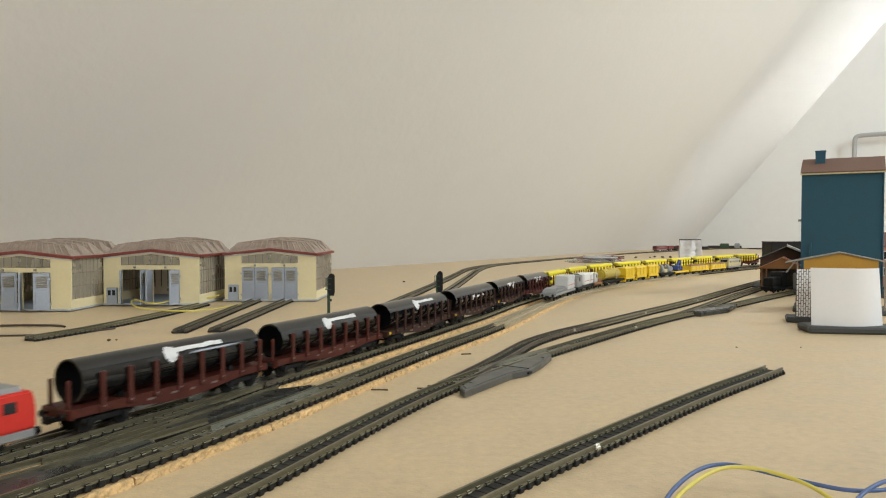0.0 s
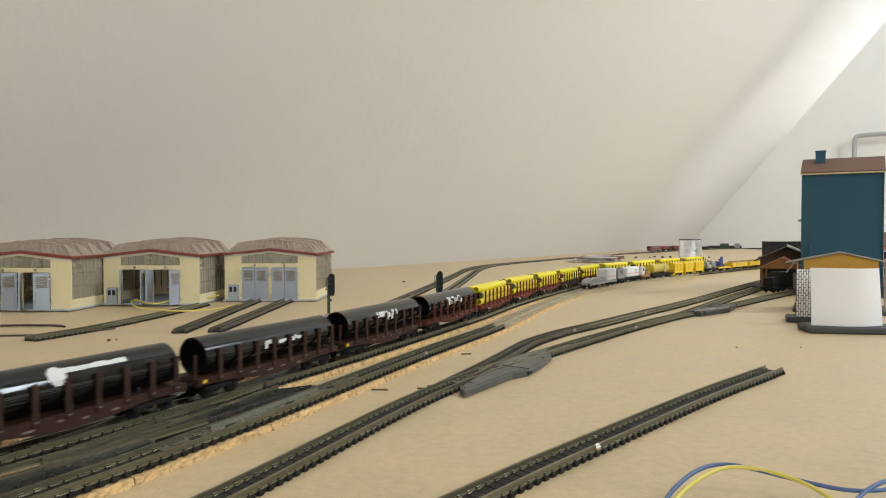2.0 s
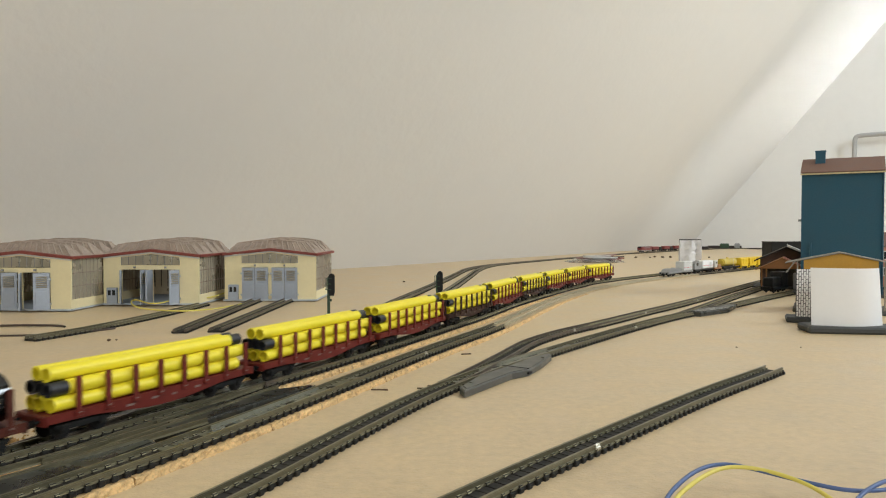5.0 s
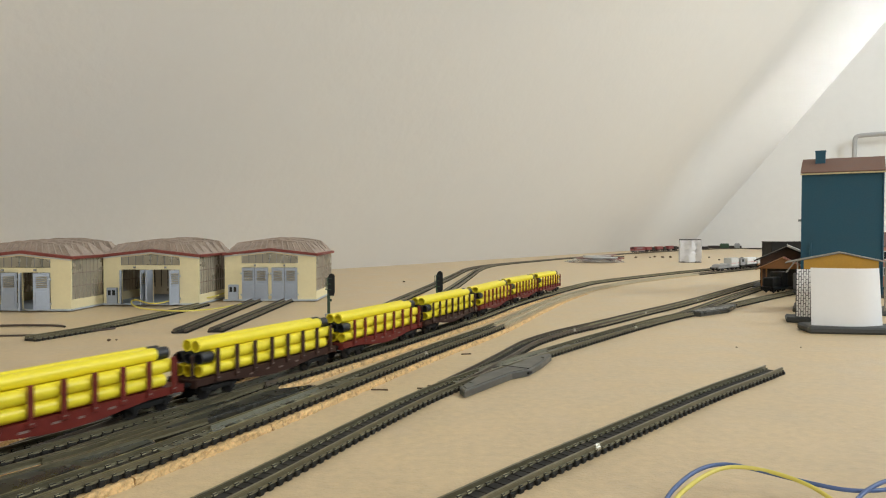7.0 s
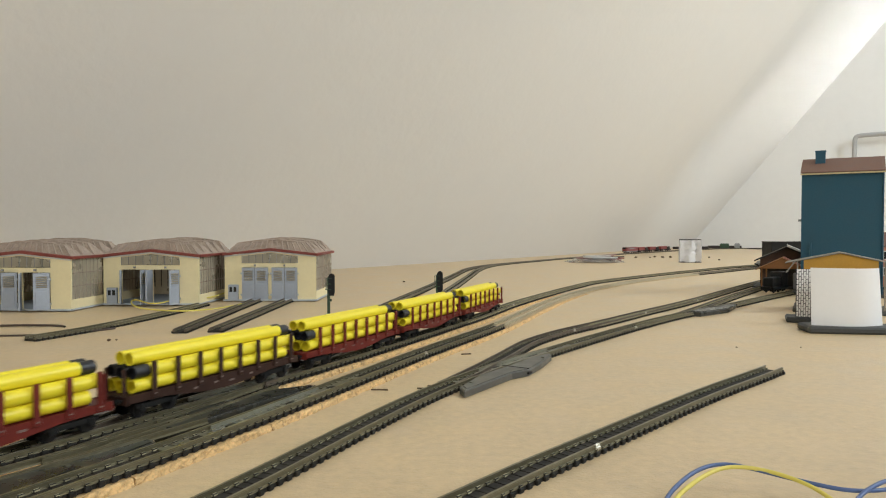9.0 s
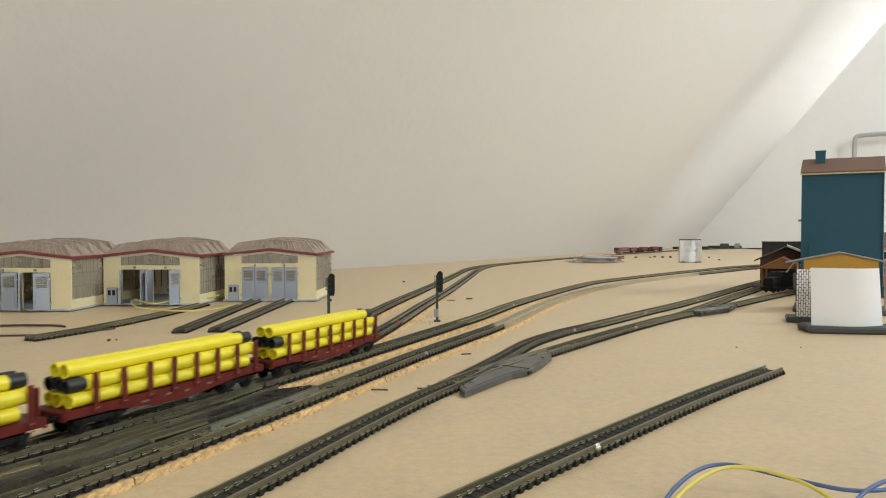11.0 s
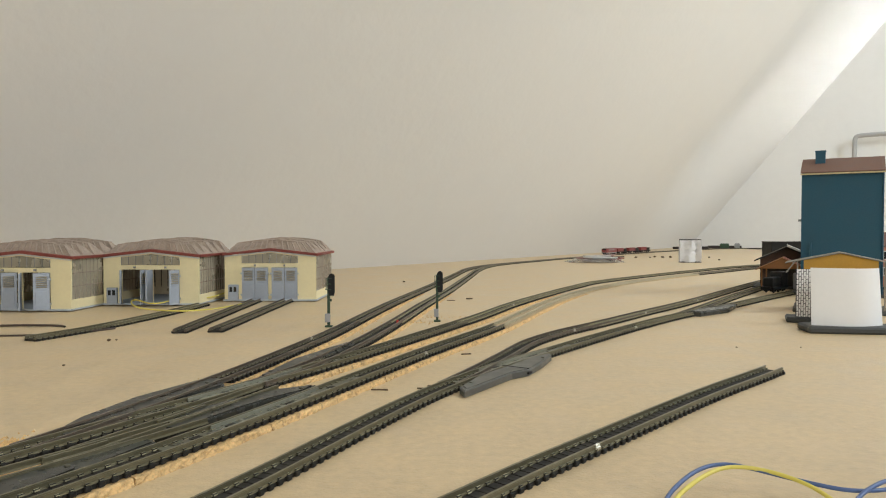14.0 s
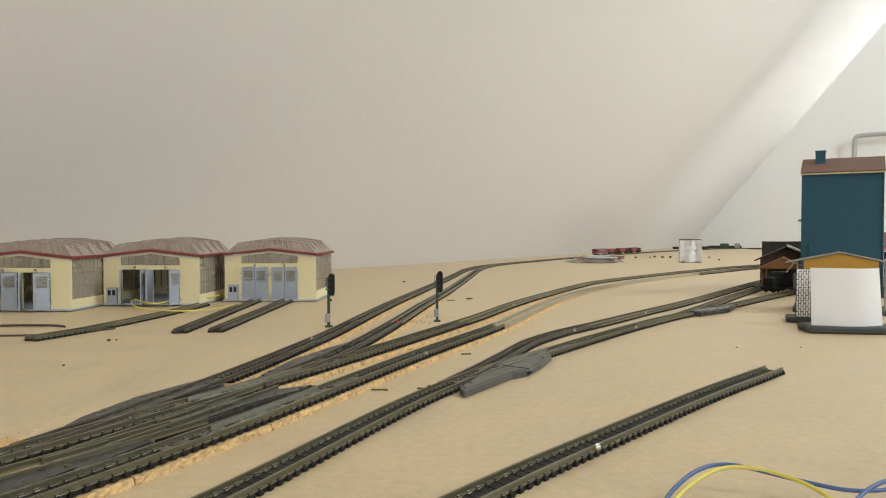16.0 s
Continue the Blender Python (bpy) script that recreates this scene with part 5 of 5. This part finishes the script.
brick_card()

# ---------------- wires ----------------
tagged(wire("yellow_wire", [(-0.262, 0.884, 0.012), (-0.272, 0.872, 0.009), (-0.270, 0.842, 0.007), (-0.284, 0.815, 0.007), (-0.312, 0.822, 0.007), (-0.304, 0.762, 0.007), (-0.320, 0.760, 0.007), (-0.350, 0.806, 0.008), (-0.352, 0.790, 0.007),
                            (-0.322, 0.735, 0.006), (-0.299, 0.714, 0.006), (-0.272, 0.704, 0.0055), (-0.247, 0.709, 0.005), (-0.232, 0.750, 0.004), (-0.229, 0.80, 0.003)], 0.0008, M_YELLOW_WIRE), "thin yellow wire looped on the board", "wire")
tagged(wire("yellow_wire", [(0.0600, 0.190, 0.002), (0.0652, 0.2039, 0.005), (0.0754, 0.2166, 0.006), (0.0879, 0.2289, 0.007), (0.0973, 0.2339, 0.007), (0.1076, 0.2316, 0.006), (0.1137, 0.2216, 0.006), (0.1173, 0.2119, 0.005), (0.118, 0.190, 0.002)], 0.0007, M_YELLOW_WIRE), "yellow wire arched over the board", "wire")
tagged(wire("blue_wire", [(0.0585, 0.193, 0.002), (0.0642, 0.2061, 0.005), (0.0739, 0.2201, 0.006), (0.0854, 0.2322, 0.007), (0.0956, 0.2367, 0.007), (0.1041, 0.2322, 0.006), (0.1127, 0.2268, 0.005), (0.1198, 0.2196, 0.005), (0.1273, 0.2143, 0.005), (0.1400, 0.2200, 0.004)], 0.0007, M_BLUE_WIRE), "blue wire arched over the board", "wire")
tagged(wire("blue_wire", [(0.114, 0.196, 0.002), (0.1217, 0.2091, 0.004), (0.1326, 0.2173, 0.006), (0.1466, 0.2282, 0.005), (0.16, 0.235, 0.002)], 0.0007, M_BLUE_WIRE), "blue wire crossing on the board", "wire")
tagged(wire("dark_wire", [(-0.48, 0.600, 0.001), (-0.40, 0.630, 0.0012), (-0.352, 0.632, 0.0012), (-0.338, 0.627, 0.0010), (-0.334, 0.622, 0.0010)], 0.0010, M_DARK_WIRE), "dark brown wire lying on the board", "wire")
tagged(wire("dark_wire", [(-0.48, 0.560, 0.001), (-0.36, 0.566, 0.001), (-0.318, 0.570, 0.001), (-0.300, 0.588, 0.001), (-0.285, 0.612, 0.001)], 0.0008, M_DARK_WIRE), "dark brown wire lying on the board", "wire")

# ---------------- heating pipe on the gable ----------------
hp = thing("heating_pipe", "grey painted pipe bent along the gable wall", "pipe")
wire("pipe_run", [room(0.05, 0.780, -0.1), room(0.05, 0.780, 0.30), room(0.05, 0.780, 0.47), room(0.05, 0.780, 0.523), room(0.05, 0.788, 0.537), room(0.05, 0.853, 0.537), room(0.05, 1.3, 0.537), room(0.05, 2.6, 0.537)], 0.011, M_STEEL, hp)
for v in (1.0, 1.8):
    part("pipe_clip", boxed((0.03, 0.05, 0.03), room(0.03, v, 0.537)), M_STEEL, hp)

# ---------------- bags, box and clutter far down the board ----------------


def plastic_bag():
    t = thing("standing_plastic_bag", "clear plastic bag standing with dark edges", "bag", m=pose(0.647, 1.925, 0, 0, 0, 0))
    bm = bmesh.new()
    rnd = random.Random(5)
    g = [[bm.verts.new((0.0575 * a / 8, 0.004 * math.sin(a * 1.3) + rnd.uniform(-0.003, 0.003), 0.001 + 0.060 * b / 8)) for b in range(9)] for a in range(9)]
    for a in range(8):
        for b in range(8):
            bm.faces.new((g[a][b], g[a + 1][b], g[a + 1][b + 1], g[a][b + 1]))
    ex = bmesh.ops.extrude_face_region(bm, geom=bm.faces[:])
    bmesh.ops.translate(bm, vec=(0, 0.012, 0), verts=[v for v in ex["geom"] if isinstance(v, bmesh.types.BMVert)])
    bmesh.ops.recalc_face_normals(bm, faces=bm.faces[:])
    part("film", bm, M_FOIL, t, "crumpled clear film", smooth=True)
    part("top_strip", boxed((0.060, 0.004, 0.003), (0.029, 0.006, 0.0625), bevel=0.0005), M_DARK_ROOF, t)
    part("bottom_strip", boxed((0.060, 0.006, 0.003), (0.029, 0.004, 0.0015), bevel=0.0005), M_DARK_ROOF, t)


plastic_bag()


def flat_heap():
    t = thing("bagged_parts_heap", "flat heap of red and grey parts in clear film", "bag", m=pose(0.345, 1.90, 0, 0, 0, 4))
    rnd = random.Random(8)
    shades = [M_RED_EDGE, M_GREY, M_BROWN_FRAME, M_LIGHT_GREY, M_HEAP_PINK, M_GREY, M_LIGHT_GREY, M_HEAP_PINK]
    for i in range(16):
        a = rnd.uniform(-0.18, 0.12)
        part("loose_strip", boxed((rnd.uniform(0.06, 0.12), 0.008, 0.003), (0.07 + rnd.uniform(-0.015, 0.03), rnd.uniform(-0.012, 0.045), 0.002 + 0.0012 * i), bevel=0.0008, rot=Matrix.Rotation(a, 4, "Z") @ Matrix.Rotation(rnd.uniform(-0.05, 0.03), 4, "Y")), shades[i % 8], t)
    bm = bmesh.new()
    g = []
    for a in range(13):
        row = []
        for b in range(7):
            u, v = a / 12 * 2 - 1, b / 6 * 2 - 1
            h = 0.010 * max(0, 1 - u * u) ** 0.6 * max(0, 1 - v * v) ** 0.5
            row.append(bm.verts.new((0.068 + 0.072 * u, 0.020 + 0.048 * v, 0.001 + 1.3 * h + rnd.uniform(0, 0.003))))
        g.append(row)
    for a in range(12):
        for b in range(6):
            bm.faces.new((g[a][b], g[a + 1][b], g[a + 1][b + 1], g[a][b + 1]))
    ex = bmesh.ops.extrude_face_region(bm, geom=bm.faces[:])
    bmesh.ops.translate(bm, vec=(0, 0, 0.0005), verts=[v for v in ex["geom"] if isinstance(v, bmesh.types.BMVert)])
    bmesh.ops.recalc_face_normals(bm, faces=bm.faces[:])
    part("film", bm, M_FILM, t, "crumpled clear film", smooth=True).visible_shadow = False


flat_heap()
bx = thing("black_box", "black box standing behind the houses", "box", m=pose(0.745, 1.60, 0))
part("case", boxed((0.090, 0.050, 0.060), (0.045, 0.025, 0.030), bevel=0.001), M_BLACK, bx)
part("lid", boxed((0.0915, 0.0515, 0.002), (0.045, 0.025, 0.0610), bevel=0.0004), M_BLACK, bx)


def stick(label, x, y, turn, length, material, h=0.006, wd=0.006):
    tagged(part("loose_stick", boxed((length, wd, h), (0, 0, h / 2), bevel=h * 0.2), material), label, "offcut", group="offcuts on the board").matrix_world = pose(x, y, 0, 0, 0, turn)


stick("dark offcut lying by the wall", 1.20, 3.42, 20, 0.20, M_DARK_ROOF, 0.012, 0.02)
stick("dark offcut lying by the gable", 1.42, 3.56, -8, 0.16, M_DARK_ROOF, 0.014, 0.02)
stick("dark track offcut lying by the gable", 1.52, 3.34, -30, 0.14, M_DARK_ROOF, 0.006, 0.015)
stick("dull green offcut standing by the gable", 1.395, 3.50, 10, 0.05, M_SIGNAL_GREEN, 0.026, 0.012)
stick("pale grey offcut by the gable", 1.475, 3.54, 10, 0.03, M_GREY, 0.026, 0.012)
stick("dark offcut beside the turnout", -0.034, 0.376, -4, 0.009, M_CRUMB, 0.0008, 0.0009)
stick("dark offcut beside the turnout", -0.010, 0.379, -2, 0.008, M_CRUMB, 0.0008, 0.0007)
stick("dark offcut beside the turnout", -0.004, 0.386, 3, 0.009, M_CRUMB, 0.0008, 0.0007)
stick("brown offcut beside the second track", 0.016, 0.486, 14, 0.007, M_CRUMB, 0.0008, 0.0009)
stick("brown offcut between the branch tracks", 0.033, 0.884, 20, 0.008, M_CRUMB, 0.0016, 0.002)
stick("brown offcut between the branch tracks", 0.010, 0.866, -6, 0.010, M_CRUMB, 0.0008, 0.001)
tagged(part("red_peg", boxed((0.0018, 0.0018, 0.0050), (-0.040, 0.620, 0.0045), bevel=0.0004), M_RED), "tiny red peg beside the branch track", "peg")


def crumb(label, x, y, r, seed, material=None):
    bm = bmesh.new()
    bmesh.ops.create_icosphere(bm, subdivisions=1, radius=r)
    rnd = random.Random(seed)
    for v in bm.verts:
        v.co *= rnd.uniform(0.6, 1.25)
        v.co.z *= 0.6
    zmin = min(v.co.z for v in bm.verts)
    for v in bm.verts:
        v.co += Vector((x, y, -zmin))
    tagged(part("crumb", bm, material or M_CRUMB), label, "crumb", group="crumbs on the board")


for i, (x, y, r) in enumerate([(-0.258, 0.543, 0.0028), (-0.240, 0.445, 0.0016), (-0.254, 0.547, 0.0018), (0.617, 2.26, 0.008), (0.690, 2.30, 0.009), (0.712, 2.29, 0.007), (0.728, 2.26, 0.008), (0.852, 2.26, 0.009), (0.814, 2.08, 0.006), (-0.065, 1.18, 0.004), (0.66, 2.25, 0.006), (0.70, 2.24, 0.005), (0.335, 0.80, 0.002), (0.215, 0.515, 0.0012), (0.262, 0.515, 0.001)]):
    crumb("small brown crumb lying on the board", x, y, r * 0.7, i)


def rail_joiner(x, y, turn, z):
    bm = boxed((0.0034, 0.0022, 0.0014), (0, 0, 0.0027), bevel=0.0003)
    box(bm, (0.0030, 0.0012, 0.0009), (0, 0, 0.0037), bevel=0.0002)
    tagged(part("rail_joiner", bm, M_SHINY), "bright metal rail joiner on a rail", "joiner", group="rail joiners").matrix_world = pose(x, y, z, 0, 0, turn)


for line, s, o, zz in ((LINE_D, LINE_D.s_near(0.0545, 0.270), -0.0049, 0.0), (LINE_B, LINE_B.s_near(-0.0164, 0.4575), -0.0049, CORK), 
                       (LINE_C1, LINE_C1.s_near(0.105, 0.588), -0.0049, 0.0), (LINE_C1, LINE_C1.s_near(0.20, 0.712), -0.0049, 0.0), (LINE_C, LINE_C.s_near(0.16, 0.604), -0.0049, 0.0), (LINE_A, LINE_A.s_near(0.075, 0.76), -0.0049, "bed"), (LINE_C1, LINE_C1.s_near(0.30, 0.842), -0.0049, 0.0), (LINE_E, LINE_E.s_near(-0.09, 0.52), 0.0049, CORK)):
    q, h = line.at(s), line.heading(s)
    rail_joiner(q[0] - math.sin(h) * o, q[1] + math.cos(h) * o, math.degrees(h), height(zz, q[1]))
for i in range(8):
    q, h = LINE_C.at(LINE_C.s_near(-0.016, 0.34) + 0.0052 * i), LINE_C.heading(LINE_C.s_near(-0.01, 0.35))
    stick("loose sleeper end poking out beside the siding", q[0] - math.sin(h) * 0.0095, q[1] + math.cos(h) * 0.0095, math.degrees(h) + 90, 0.005, M_SLEEPER, 0.0010, 0.0014)


def cork_grains():
    """Loose cork grains scattered along the cork strips."""
    rnd = random.Random(12)
    vs, fs = [], []
    spots = [(-0.176, 0.268, 0.011, 1500), (-0.112, 0.395, 0.010, 60), (-0.10, 0.42, 0.012, 50), (-0.070, 0.60, 0.012, 60), (0.0, 0.70, 0.015, 60), (-0.030, 0.66, 0.012, 60)]
    for cx, cy, sp, n in spots:
        for _ in range(n):
            x, y, r = rnd.gauss(cx, sp), rnd.gauss(cy, sp * 0.8), rnd.uniform(0.0003, 0.0009)
            k = len(vs)
            vs += [(x - r, y - r, 0.0), (x + r, y - r * rnd.random(), 0.0), (x, y + r, 0.0), (x + r * 0.2, y, r * 1.2)]
            fs += [(k, k + 1, k + 3), (k + 1, k + 2, k + 3), (k + 2, k, k + 3), (k + 2, k + 1, k)]
    me = bpy.data.meshes.new("cork_grains")
    me.from_pydata(vs, [], fs)
    me.materials.append(M_CORK)
    tagged(new("cork_grains", me), "loose cork grains scattered by the tracks", "grains", kind="stuff")


cork_grains()


# ---------------- what moves ----------------


def on_line(line, s, z, half=0.035):
    a, b = line.at(s - half), line.at(s + half)
    c = (a + b) / 2
    za, zb = height(z, a[1]), height(z, b[1])
    tilt = Matrix.Rotation(-math.atan2(zb - za, 2 * half), 4, "Y")
    return Matrix.Translation((c[0], c[1], (za + zb) / 2 + 0.004)) @ Matrix.Rotation(math.atan2(b[1] - a[1], b[0] - a[0]), 4, "Z") @ tilt


def progress(t):
    """How many wagons have gone by: the pipe train slows a little."""
    t += float(np.interp(t, (0, 4, 6.5, 7.5, 8, 9, 10, 11.4, 12, 12.5, 16), (0, 0, 0.03, 0.035, 0.03, 0.025, 0.005, -0.02, -0.065, -0.085, -0.085)))
    return 1.2397 * t - 0.00492 * t * t


def motions():
    times = [0.5 * i for i in range(33)]
    for w, off in pipe_train:
        walk(w, [(t, on_line(LINE_A, S_START + PIPE_SCALE * (off - PIPE_L * progress(t)), "bed")) for t in times])
    for w, off in works:
        walk(w, [(t, on_line(LINE_B, S_WORKS + off + 0.1018 * t + 0.001456 * t * t, "bed", 0.02)) for t in times])
    for w, off in far_train:
        walk(w, [(t, on_line(LINE_E, S_FAR + off - 0.0291 * t - 0.00059 * t * t, "bed")) for t in times])


motions()
